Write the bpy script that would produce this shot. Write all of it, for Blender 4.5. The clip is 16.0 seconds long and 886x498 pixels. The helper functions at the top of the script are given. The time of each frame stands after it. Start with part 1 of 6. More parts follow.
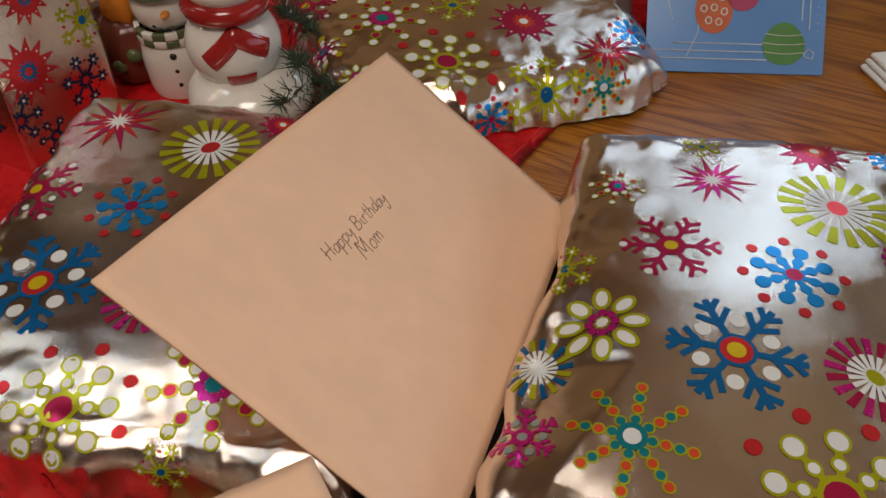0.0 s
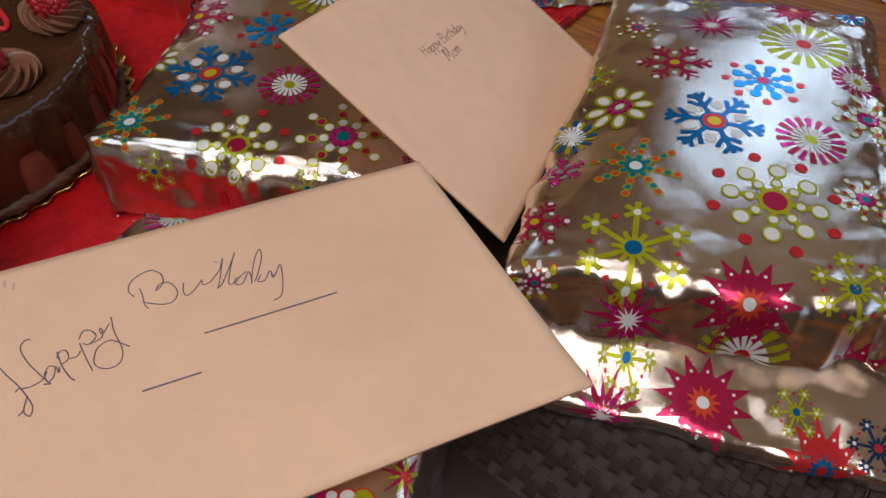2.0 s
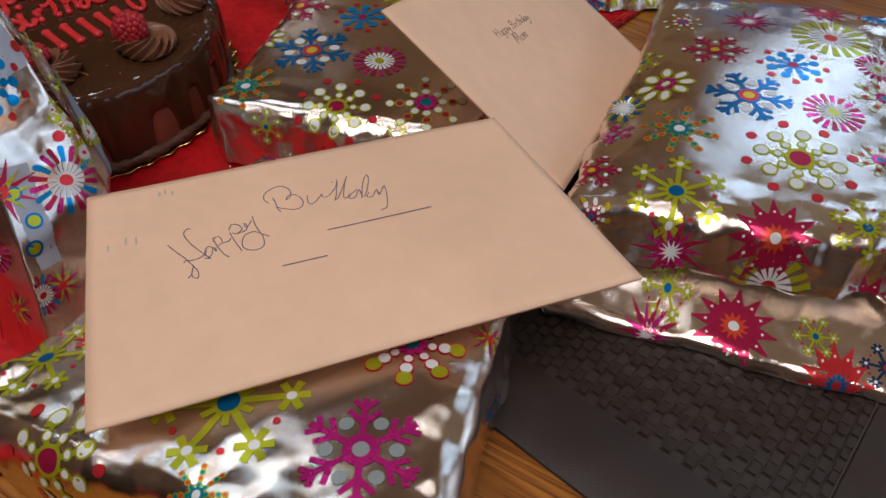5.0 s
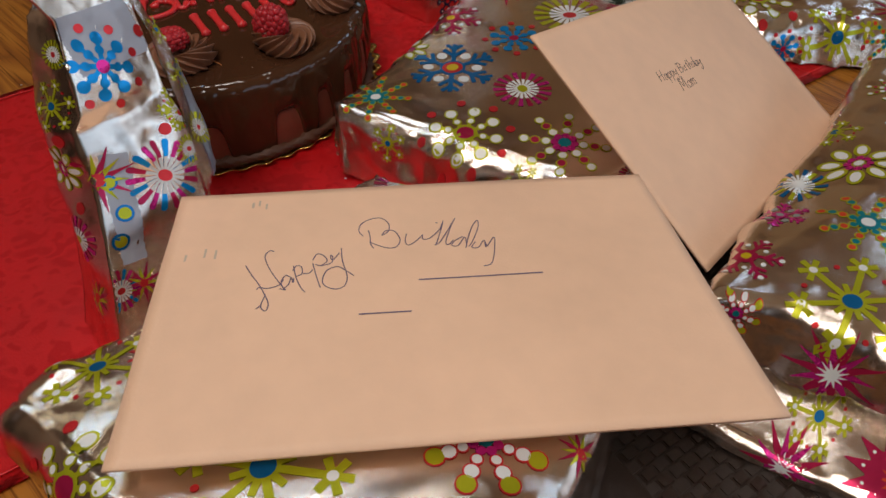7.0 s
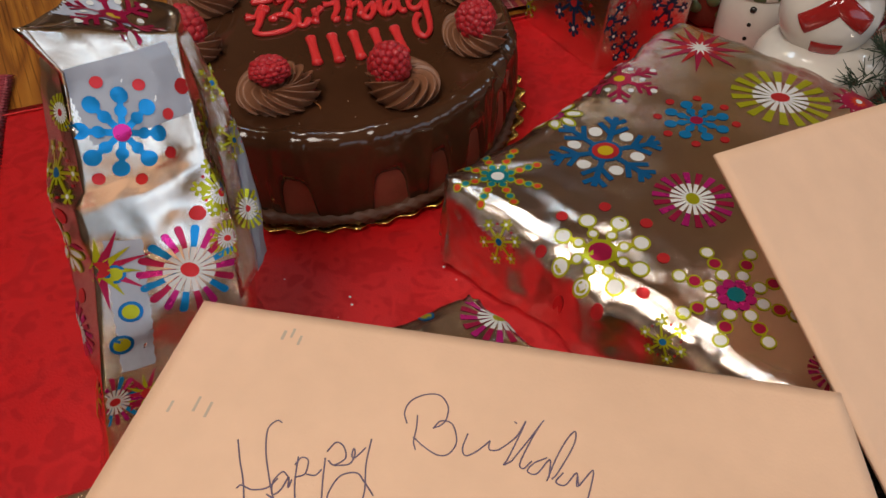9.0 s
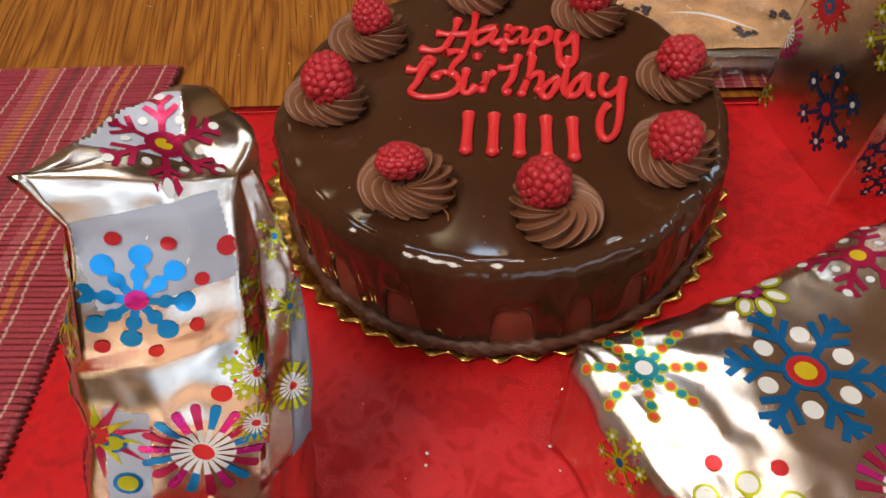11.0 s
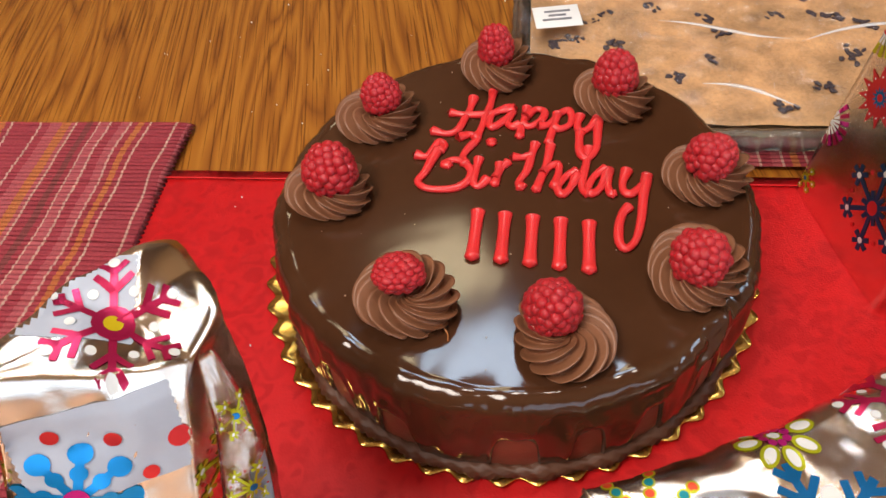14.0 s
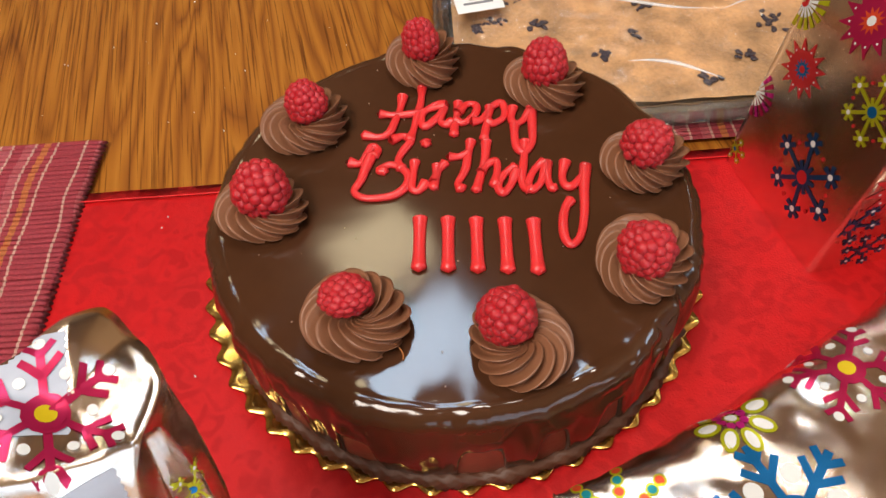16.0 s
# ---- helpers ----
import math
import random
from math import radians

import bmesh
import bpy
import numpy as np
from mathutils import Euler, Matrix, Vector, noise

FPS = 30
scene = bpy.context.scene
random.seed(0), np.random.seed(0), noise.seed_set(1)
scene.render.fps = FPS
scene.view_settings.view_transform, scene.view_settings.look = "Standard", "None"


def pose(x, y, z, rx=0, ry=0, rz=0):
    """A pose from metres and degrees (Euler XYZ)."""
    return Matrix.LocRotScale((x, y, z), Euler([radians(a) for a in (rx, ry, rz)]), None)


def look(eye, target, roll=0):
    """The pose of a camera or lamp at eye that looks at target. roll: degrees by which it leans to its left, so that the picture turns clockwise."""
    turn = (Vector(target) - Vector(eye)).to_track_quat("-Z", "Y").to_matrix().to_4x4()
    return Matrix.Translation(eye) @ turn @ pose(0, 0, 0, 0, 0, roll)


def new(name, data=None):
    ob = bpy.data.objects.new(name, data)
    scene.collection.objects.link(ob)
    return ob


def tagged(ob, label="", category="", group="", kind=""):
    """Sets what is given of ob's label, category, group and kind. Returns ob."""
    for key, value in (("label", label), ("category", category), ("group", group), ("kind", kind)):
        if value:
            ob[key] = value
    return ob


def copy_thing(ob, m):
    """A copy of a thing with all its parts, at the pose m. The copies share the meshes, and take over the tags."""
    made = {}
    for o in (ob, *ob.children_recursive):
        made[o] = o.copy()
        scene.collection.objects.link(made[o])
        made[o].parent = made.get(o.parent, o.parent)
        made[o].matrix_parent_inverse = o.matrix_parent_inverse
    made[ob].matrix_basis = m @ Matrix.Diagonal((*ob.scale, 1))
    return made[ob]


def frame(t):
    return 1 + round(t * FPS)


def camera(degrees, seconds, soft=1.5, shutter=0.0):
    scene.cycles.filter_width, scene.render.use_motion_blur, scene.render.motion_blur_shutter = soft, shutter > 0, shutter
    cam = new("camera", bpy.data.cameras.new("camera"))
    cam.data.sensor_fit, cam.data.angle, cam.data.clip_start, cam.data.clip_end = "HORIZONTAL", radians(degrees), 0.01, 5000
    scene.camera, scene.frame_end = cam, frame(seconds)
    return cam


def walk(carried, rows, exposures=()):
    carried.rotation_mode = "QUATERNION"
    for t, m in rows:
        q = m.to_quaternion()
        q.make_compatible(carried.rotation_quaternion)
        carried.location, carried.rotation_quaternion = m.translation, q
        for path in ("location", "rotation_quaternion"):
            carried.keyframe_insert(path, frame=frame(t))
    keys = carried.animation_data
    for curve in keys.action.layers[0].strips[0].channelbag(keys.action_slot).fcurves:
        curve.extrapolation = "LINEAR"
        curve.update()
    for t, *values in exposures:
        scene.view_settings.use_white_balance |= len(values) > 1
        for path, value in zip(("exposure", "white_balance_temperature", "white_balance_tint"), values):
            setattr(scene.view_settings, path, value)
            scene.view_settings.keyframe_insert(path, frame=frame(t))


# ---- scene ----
cam = camera(64.1, 16.0)
PATH = [
    (0, (0.059, 0.023, 0.31), (0.055, 1.39, -1.15), 1.5),
    (0.5, (0.058, -0.018, 0.307), (0.003, 1.32, -1.179), 1.7),
    (1, (0.055, -0.073, 0.313), (-0.019, 1.239, -1.195), 2.0),
    (1.5, (0.051, -0.111, 0.33), (-0.024, 1.185, -1.192), 2.0),
    (2, (0.043, -0.138, 0.332), (-0.025, 1.158, -1.19), 2.0),
    (2.5, (0.038, -0.165, 0.335), (-0.027, 1.136, -1.183), 2.1),
    (3, (0.038, -0.185, 0.34), (-0.034, 1.127, -1.168), 1.9),
    (3.5, (0.036, -0.202, 0.345), (-0.047, 1.117, -1.156), 1.8),
    (3.7, (0.037, -0.208, 0.346), (-0.059, 1.119, -1.147), 1.5),
    (5.8, (0.023, -0.227, 0.34), (-0.24, 1.122, -1.112), 1.2),
    (6, (0.024, -0.22, 0.337), (-0.28, 1.124, -1.113), 1.0),
    (6.5, (0.027, -0.19, 0.33), (-0.391, 1.127, -1.116), 0.6),
    (7, (0.027, -0.172, 0.324), (-0.494, 1.109, -1.121), 0.3),
    (7.5, (0.02, -0.157, 0.321), (-0.582, 1.093, -1.119), -0.3),
    (8, (0.018, -0.135, 0.317), (-0.659, 1.072, -1.127), -0.6),
    (8.5, (0.002, -0.118, 0.309), (-0.752, 1.03, -1.145), -1.0),
    (9, (-0.011, -0.051, 0.3), (-0.876, 0.992, -1.171), -1.5),
    (9.5, (-0.027, -0.018, 0.289), (-1.035, 0.805, -1.23), -2.8),
    (10, (-0.055, 0.011, 0.29), (-1.102, 0.707, -1.266), -2.9),
    (10.2, (-0.062, 0.021, 0.292), (-1.13, 0.695, -1.259), -3.1),
    (12.3, (-0.094, 0.07, 0.315), (-1.287, 0.592, -1.203), -6.0),
    (12.5, (-0.096, 0.07, 0.317), (-1.293, 0.582, -1.201), -6.0),
    (13, (-0.093, 0.073, 0.319), (-1.302, 0.567, -1.197), -6.1),
    (13.5, (-0.103, 0.081, 0.321), (-1.312, 0.567, -1.196), -6.0),
    (14, (-0.118, 0.092, 0.316), (-1.3, 0.606, -1.213), -6.1),
    (14.5, (-0.13, 0.092, 0.313), (-1.254, 0.661, -1.241), -5.8),
    (15, (-0.132, 0.092, 0.314), (-1.216, 0.685, -1.259), -5.6),
    (15.5, (-0.137, 0.093, 0.319), (-1.19, 0.701, -1.269), -5.5),
    (16, (-0.137, 0.099, 0.321), (-1.167, 0.728, -1.274), -5.4),
]
walk(cam, [(t, look(eye, target, roll)) for t, eye, target, roll in PATH],
     ((0, -0.30, 6550, 10), (2, -0.30, 5850, 10), (3.5, -0.28, 5600, 10), (6, -0.30, 5950, 10), (9, -0.06, 6400, 10), (10.2, 0.24, 6450, 10), (12.3, 0.66, 6420, 12), (16, 0.84, 6480, 10)))
# ---- light ----
world = bpy.data.worlds.new("world")
scene.world = world
world.use_nodes = True
wn = world.node_tree
sky = wn.nodes.new("ShaderNodeTexSky")
sky.sky_type, sky.sun_disc, sky.sun_elevation, sky.sun_rotation = "NISHITA", False, radians(35), radians(60)
wn.links.new(sky.outputs[0], wn.nodes["Background"].inputs[0])
wn.nodes["Background"].inputs[1].default_value = 0.1


def area(name, eye, target, sx, sy, watts, colour):
    la = bpy.data.lights.new(name, "AREA")
    la.shape, la.size, la.size_y, la.energy, la.color = "RECTANGLE", sx, sy, watts, colour
    ob = new(name, la)
    ob.matrix_world = look(eye, target)
    return ob


area("window_daylight", (1.03, 1.90, 1.22), (1.03, 0.0, 1.02), 0.72, 0.42, 5.4, (0.62, 0.81, 1.0))
area("window_daylight", (1.90, -0.1, 0.87), (0.0, -0.1, 0.77), 2.5, 1.0, 7, (0.76, 0.88, 1.0))
area("overhead_panel_glow", (-1.02, 0.52, 1.64), (-1.02, 0.52, 0.0), 0.30, 0.40, 3.5, (0.62, 0.81, 1.0))
area("overhead_panel_glow", (-1.42, 0.62, 1.64), (-1.42, 0.62, 0.0), 0.30, 0.30, 1.7, (1.0, 0.84, 0.52))
# Added fill light behind the viewer, kept out of the foil tops' reflections.
area("overhead_panel_glow", (-0.10, -0.68, 1.64), (-0.10, -0.68, 0.0), 0.70, 0.70, 21.0, (1.0, 0.90, 0.79))
area("overhead_panel_glow", (-0.41, 0.46, 1.64), (-0.41, 0.46, 0.0), 0.24, 0.22, 3.4, (1.0, 0.91, 0.78))


# ---- materials ----
def mat(name, colour, rough=0.5, metal=0.0, var=0.12, scale=40.0, bump=0.0, bscale=200.0, dark=None, spec=0.5, coat=0.0, sheen=0.0, sub=0.0):
    """A principled material with two scales of variation in colour and roughness, and a fine relief."""
    m = bpy.data.materials.new(name)
    m.use_nodes = True
    nt = m.node_tree
    b = nt.nodes["Principled BSDF"]
    b.inputs["Metallic"].default_value = metal
    b.inputs["Specular IOR Level"].default_value = spec
    b.inputs["Coat Weight"].default_value = coat
    b.inputs["Coat Roughness"].default_value = 0.08
    b.inputs["Sheen Weight"].default_value = sheen
    if sub:
        b.inputs["Subsurface Weight"].default_value = sub
        b.inputs["Subsurface Scale"].default_value = 0.004
        b.inputs["Subsurface Radius"].default_value = (1.0, 0.35, 0.25)
    tc = nt.nodes.new("ShaderNodeTexCoord")
    n1, n2 = nt.nodes.new("ShaderNodeTexNoise"), nt.nodes.new("ShaderNodeTexNoise")
    n1.inputs["Scale"].default_value, n2.inputs["Scale"].default_value = scale, scale * 9
    n1.inputs["Detail"].default_value = 4
    nt.links.new(tc.outputs["Object"], n1.inputs["Vector"])
    nt.links.new(tc.outputs["Object"], n2.inputs["Vector"])
    add = nt.nodes.new("ShaderNodeMath")
    add.operation = "MULTIPLY_ADD"
    add.inputs[1].default_value = 0.35
    nt.links.new(n2.outputs[0], add.inputs[0])
    nt.links.new(n1.outputs[0], add.inputs[2])
    ramp = nt.nodes.new("ShaderNodeMapRange")
    ramp.inputs["From Min"].default_value, ramp.inputs["From Max"].default_value = 0.4, 0.95
    nt.links.new(add.outputs[0], ramp.inputs["Value"])
    mix = nt.nodes.new("ShaderNodeMix")
    mix.data_type = "RGBA"
    c = Vector(colour)
    lo = Vector(dark) if dark else c * (1 - var)
    hi = c * (1 + var * 0.6) if not dark else c
    mix.inputs[6].default_value, mix.inputs[7].default_value = (*lo, 1), (*[min(v, 0.95) for v in hi], 1)
    nt.links.new(ramp.outputs[0], mix.inputs[0])
    nt.links.new(mix.outputs[2], b.inputs["Base Color"])
    rr = nt.nodes.new("ShaderNodeMapRange")
    rr.inputs["To Min"].default_value, rr.inputs["To Max"].default_value = rough * 0.85, min(1.0, rough * 1.15)
    nt.links.new(add.outputs[0], rr.inputs["Value"])
    nt.links.new(rr.outputs[0], b.inputs["Roughness"])
    if bump:
        bn = nt.nodes.new("ShaderNodeTexNoise")
        bn.inputs["Scale"].default_value, bn.inputs["Detail"].default_value = bscale, 5
        nt.links.new(tc.outputs["Object"], bn.inputs["Vector"])
        bu = nt.nodes.new("ShaderNodeBump")
        bu.inputs["Strength"].default_value, bu.inputs["Distance"].default_value = bump, 0.001
        nt.links.new(bn.outputs[0], bu.inputs["Height"])
        nt.links.new(bu.outputs[0], b.inputs["Normal"])
    return m


def rotated_coords(nt, angle, scale=(1, 1, 1)):
    tc, mp = nt.nodes.new("ShaderNodeTexCoord"), nt.nodes.new("ShaderNodeMapping")
    mp.vector_type = "POINT"
    mp.inputs["Rotation"].default_value = (0, 0, radians(angle))
    mp2 = nt.nodes.new("ShaderNodeMapping")
    mp2.inputs["Scale"].default_value = scale
    nt.links.new(tc.outputs["Object"], mp.inputs[0])
    nt.links.new(mp.outputs[0], mp2.inputs[0])
    return mp.outputs[0], mp2.outputs[0]


def colour_ramp(nt, stops, source, mode="LINEAR"):
    r = nt.nodes.new("ShaderNodeValToRGB")
    r.color_ramp.interpolation = mode
    while len(r.color_ramp.elements) < len(stops):
        r.color_ramp.elements.new(0.5)
    for e, (p, c) in zip(r.color_ramp.elements, stops):
        e.position, e.color = p, (*c, 1)
    nt.links.new(source, r.inputs[0])
    return r.outputs[0]


def oak():
    """Stained oak: long cathedral grain, dark pores along the grain, satin varnish."""
    m = bpy.data.materials.new("stained_oak")
    m.use_nodes = True
    nt = m.node_tree
    b = nt.nodes["Principled BSDF"]
    plain, along = rotated_coords(nt, GRAIN, (1.1, 13, 13))
    n = nt.nodes.new("ShaderNodeTexNoise")
    n.inputs["Scale"].default_value, n.inputs["Detail"].default_value, n.inputs["Distortion"].default_value = 1.6, 2, 0.25
    nt.links.new(along, n.inputs["Vector"])
    ring = nt.nodes.new("ShaderNodeMath")
    ring.operation = "MULTIPLY"
    ring.inputs[1].default_value = 15.0
    nt.links.new(n.outputs[0], ring.inputs[0])
    fr = nt.nodes.new("ShaderNodeMath")
    fr.operation = "PINGPONG"
    fr.inputs[1].default_value = 0.5
    nt.links.new(ring.outputs[0], fr.inputs[0])
    base = colour_ramp(nt, [(0.0, (0.21, 0.066, 0.009)), (0.10, (0.28, 0.092, 0.012)), (0.3, (0.35, 0.125, 0.015)), (0.5, (0.40, 0.152, 0.020))], fr.outputs[0])
    pm = nt.nodes.new("ShaderNodeMapping")
    pm.inputs["Scale"].default_value = (11, 640, 640)
    nt.links.new(plain, pm.inputs[0])
    pores = nt.nodes.new("ShaderNodeTexNoise")
    pores.inputs["Scale"].default_value, pores.inputs["Detail"].default_value = 1.0, 3
    nt.links.new(pm.outputs[0], pores.inputs["Vector"])
    pr = colour_ramp(nt, [(0.37, (0.36, 0.28, 0.22)), (0.46, (1, 1, 1))], pores.outputs[0])
    mul = nt.nodes.new("ShaderNodeMix")
    mul.data_type, mul.blend_type = "RGBA", "MULTIPLY"
    mul.inputs[0].default_value = 0.85
    nt.links.new(base, mul.inputs[6])
    nt.links.new(pr, mul.inputs[7])
    nt.links.new(mul.outputs[2], b.inputs["Base Color"])
    b.inputs["Roughness"].default_value = 0.36
    b.inputs["Specular IOR Level"].default_value = 0.3
    bu = nt.nodes.new("ShaderNodeBump")
    bu.inputs["Strength"].default_value, bu.inputs["Distance"].default_value = 0.25, 0.0006
    nt.links.new(pores.outputs[0], bu.inputs["Height"])
    nt.links.new(bu.outputs[0], b.inputs["Normal"])
    return m


def damask():
    """Red table runner: fine weave with tone-on-tone floral figures that differ in gloss."""
    m = bpy.data.materials.new("red_damask_cloth")
    m.use_nodes = True
    nt = m.node_tree
    b = nt.nodes["Principled BSDF"]
    tc = nt.nodes.new("ShaderNodeTexCoord")
    v = nt.nodes.new("ShaderNodeTexVoronoi")
    v.feature, v.inputs["Scale"].default_value = "SMOOTH_F1", 36
    warp = nt.nodes.new("ShaderNodeTexNoise")
    warp.inputs["Scale"].default_value = 44
    mixv = nt.nodes.new("ShaderNodeMix")
    mixv.data_type = "VECTOR"
    mixv.inputs[0].default_value = 0.12
    nt.links.new(tc.outputs["Object"], warp.inputs["Vector"])
    nt.links.new(tc.outputs["Object"], mixv.inputs[4])
    nt.links.new(warp.outputs[1], mixv.inputs[5])
    nt.links.new(mixv.outputs[1], v.inputs["Vector"])
    fig = colour_ramp(nt, [(0.24, (0, 0, 0)), (0.38, (1, 1, 1)), (0.5, (1, 1, 1)), (0.64, (0, 0, 0))], v.outputs[0])
    col = nt.nodes.new("ShaderNodeMix")
    col.data_type = "RGBA"
    col.inputs[6].default_value, col.inputs[7].default_value = (0.69, 0.006, 0.010, 1), (0.80, 0.010, 0.014, 1)
    nt.links.new(fig, col.inputs[0])
    nt.links.new(col.outputs[2], b.inputs["Base Color"])
    ro = nt.nodes.new("ShaderNodeMapRange")
    ro.inputs["To Min"].default_value, ro.inputs["To Max"].default_value = 0.64, 0.44
    nt.links.new(fig, ro.inputs["Value"])
    nt.links.new(ro.outputs[0], b.inputs["Roughness"])
    w = nt.nodes.new("ShaderNodeTexNoise")
    w.inputs["Scale"].default_value, w.inputs["Detail"].default_value = 900, 2
    nt.links.new(tc.outputs["Object"], w.inputs["Vector"])
    bu = nt.nodes.new("ShaderNodeBump")
    bu.inputs["Strength"].default_value, bu.inputs["Distance"].default_value = 0.5, 0.0005
    nt.links.new(w.outputs[0], bu.inputs["Height"])
    nt.links.new(bu.outputs[0], b.inputs["Normal"])
    return m


def striped_yarn():
    """Ribbed placemat yarn: dark red ground with rose, cream and orange stripes."""
    m = bpy.data.materials.new("striped_yarn")
    m.use_nodes = True
    nt = m.node_tree
    b = nt.nodes["Principled BSDF"]
    plain, _ = rotated_coords(nt, -AXIS)
    sep = nt.nodes.new("ShaderNodeSeparateXYZ")
    nt.links.new(plain, sep.inputs[0])
    wob = nt.nodes.new("ShaderNodeTexNoise")
    wob.inputs["Scale"].default_value = 11
    nt.links.new(plain, wob.inputs["Vector"])
    ad = nt.nodes.new("ShaderNodeMath")
    ad.operation = "MULTIPLY_ADD"
    ad.inputs[1].default_value = 0.016
    nt.links.new(wob.outputs[0], ad.inputs[0])
    nt.links.new(sep.outputs[0], ad.inputs[2])
    sc = nt.nodes.new("ShaderNodeMath")
    sc.operation = "MULTIPLY"
    sc.inputs[1].default_value = 1 / 0.105
    nt.links.new(ad.outputs[0], sc.inputs[0])
    fr = nt.nodes.new("ShaderNodeMath")
    fr.operation = "FRACT"
    nt.links.new(sc.outputs[0], fr.inputs[0])
    red, rose, cream, orange, dark = (0.58, 0.082, 0.112), (0.70, 0.165, 0.195), (0.86, 0.58, 0.48), (0.78, 0.27, 0.09), (0.38, 0.09, 0.09)
    stops = [(0.0, red), (0.08, cream), (0.095, red), (0.16, rose), (0.25, orange), (0.315, rose), (0.345, cream), (0.362, red), (0.43, dark), (0.48, red),
             (0.52, cream), (0.535, rose), (0.60, cream), (0.615, red), (0.68, rose), (0.74, cream), (0.755, red), (0.80, orange), (0.84, red), (0.88, cream), (0.895, red)]
    base = colour_ramp(nt, stops, fr.outputs[0], "CONSTANT")
    fine = nt.nodes.new("ShaderNodeTexNoise")
    fine.inputs["Scale"].default_value = 700
    nt.links.new(plain, fine.inputs["Vector"])
    fc = colour_ramp(nt, [(0.3, (0.74, 0.70, 0.70)), (0.7, (1, 1, 1))], fine.outputs[0])
    mul = nt.nodes.new("ShaderNodeMix")
    mul.data_type, mul.blend_type = "RGBA", "MULTIPLY"
    mul.inputs[0].default_value = 0.8
    nt.links.new(base, mul.inputs[6])
    nt.links.new(fc, mul.inputs[7])
    nt.links.new(mul.outputs[2], b.inputs["Base Color"])
    b.inputs["Roughness"].default_value = 0.8
    bu = nt.nodes.new("ShaderNodeBump")
    bu.inputs["Strength"].default_value, bu.inputs["Distance"].default_value = 0.6, 0.0006
    nt.links.new(fine.outputs[0], bu.inputs["Height"])
    nt.links.new(bu.outputs[0], b.inputs["Normal"])
    return m


AXIS = 56.8          # the runner and the placemats lie along this line, degrees from +x
GRAIN = 22.0         # turns the grain of the table top onto x
U = Vector((math.cos(radians(AXIS)), math.sin(radians(AXIS)), 0))     # along the runner
N = Vector((-U.y, U.x, 0))                                            # across it

M_OAK, M_RED, M_STRIPE = oak(), damask(), striped_yarn()
M_FOIL = mat("silver_gift_foil", (0.90, 0.81, 0.72), 0.155, 1.0, 0.05, 30, 0.14, 4200)
M_TAPE = mat("frosted_tape", (0.42, 0.45, 0.53), 0.36, 0.0, 0.05, 60, 0.05, 300)
INK = {
    "w": mat("white_ink", (0.74, 0.74, 0.72), 0.40, 0.2, 0.04),
    "r": mat("red_ink", (0.70, 0.035, 0.04), 0.30, 0.6, 0.10),
    "c": mat("crimson_ink", (0.50, 0.016, 0.085), 0.28, 0.6, 0.10),
    "m": mat("magenta_ink", (0.70, 0.025, 0.28), 0.26, 0.65, 0.10),
    "g": mat("lime_ink", (0.50, 0.50, 0.012), 0.30, 0.55, 0.10),
    "b": mat("blue_ink", (0.008, 0.16, 0.42), 0.28, 0.6, 0.10),
    "s": mat("sky_blue_ink", (0.01, 0.29, 0.70), 0.28, 0.6, 0.10),
    "n": mat("navy_ink", (0.008, 0.035, 0.10), 0.32, 0.4, 0.10),
    "t": mat("teal_ink", (0.005, 0.22, 0.26), 0.32, 0.45, 0.10),
    "o": mat("orange_red_ink", (0.72, 0.075, 0.025), 0.33, 0.4, 0.10),
    "y": mat("yellow_ink", (0.72, 0.52, 0.01), 0.33, 0.4, 0.10),
    "e": mat("grey_ink", (0.34, 0.37, 0.36), 0.35, 0.4, 0.08),
}
M_ENV = mat("peach_envelope_paper", (0.86, 0.555, 0.365), 0.62, 0.0, 0.10, 9, 0.14, 700)
M_PEN = mat("blue_ballpoint", (0.16, 0.115, 0.18), 0.5)
M_PENCIL = mat("dark_pen", (0.15, 0.10, 0.10), 0.55)
M_BORDER = mat("dark_piped_chocolate", (0.105, 0.040, 0.020), 0.5, 0.0, 0.12, 70, 0.15, 600)
M_SMUDGE = mat("faint_grey_marks", (0.55, 0.42, 0.32), 0.7)
M_GANACHE = mat("glossy_dark_ganache", (0.060, 0.023, 0.010), 0.11, 0.0, 0.16, 20, 0.035, 90, spec=0.5)
M_SIDE = mat("chocolate_mousse", (0.22, 0.060, 0.032), 0.42, 0.0, 0.18, 60, 0.2, 250)
M_CREAM = mat("chocolate_buttercream", (0.235, 0.098, 0.048), 0.40, 0.0, 0.12, 70, 0.15, 600)
M_BERRY = mat("raspberry_flesh", (0.47, 0.012, 0.020), 0.30, 0.0, 0.55, 70, 0.25, 900, sheen=0.04, sub=0.25)
M_ICING = mat("coral_red_icing", (0.66, 0.030, 0.032), 0.30, 0.0, 0.06, 80, 0.05, 300, sub=0.25)
M_GOLD = mat("gold_foil_board", (0.72, 0.46, 0.12), 0.22, 1.0, 0.12, 60, 0.1, 300)
M_CERAMIC = mat("white_glazed_ceramic", (0.74, 0.69, 0.62), 0.12, 0.0, 0.06, 25, 0.0, coat=0.4)
M_REDGLAZE = mat("red_glaze", (0.34, 0.018, 0.016), 0.14, 0.0, 0.15, 40, coat=0.4)
M_GREENGLAZE = mat("olive_glaze", (0.10, 0.12, 0.05), 0.2, 0.0, 0.15, 40)
M_BLACK = mat("black_glaze", (0.02, 0.018, 0.016), 0.2)
M_ORANGE = mat("orange_glaze", (0.75, 0.25, 0.03), 0.25, 0.0, 0.2, 60)
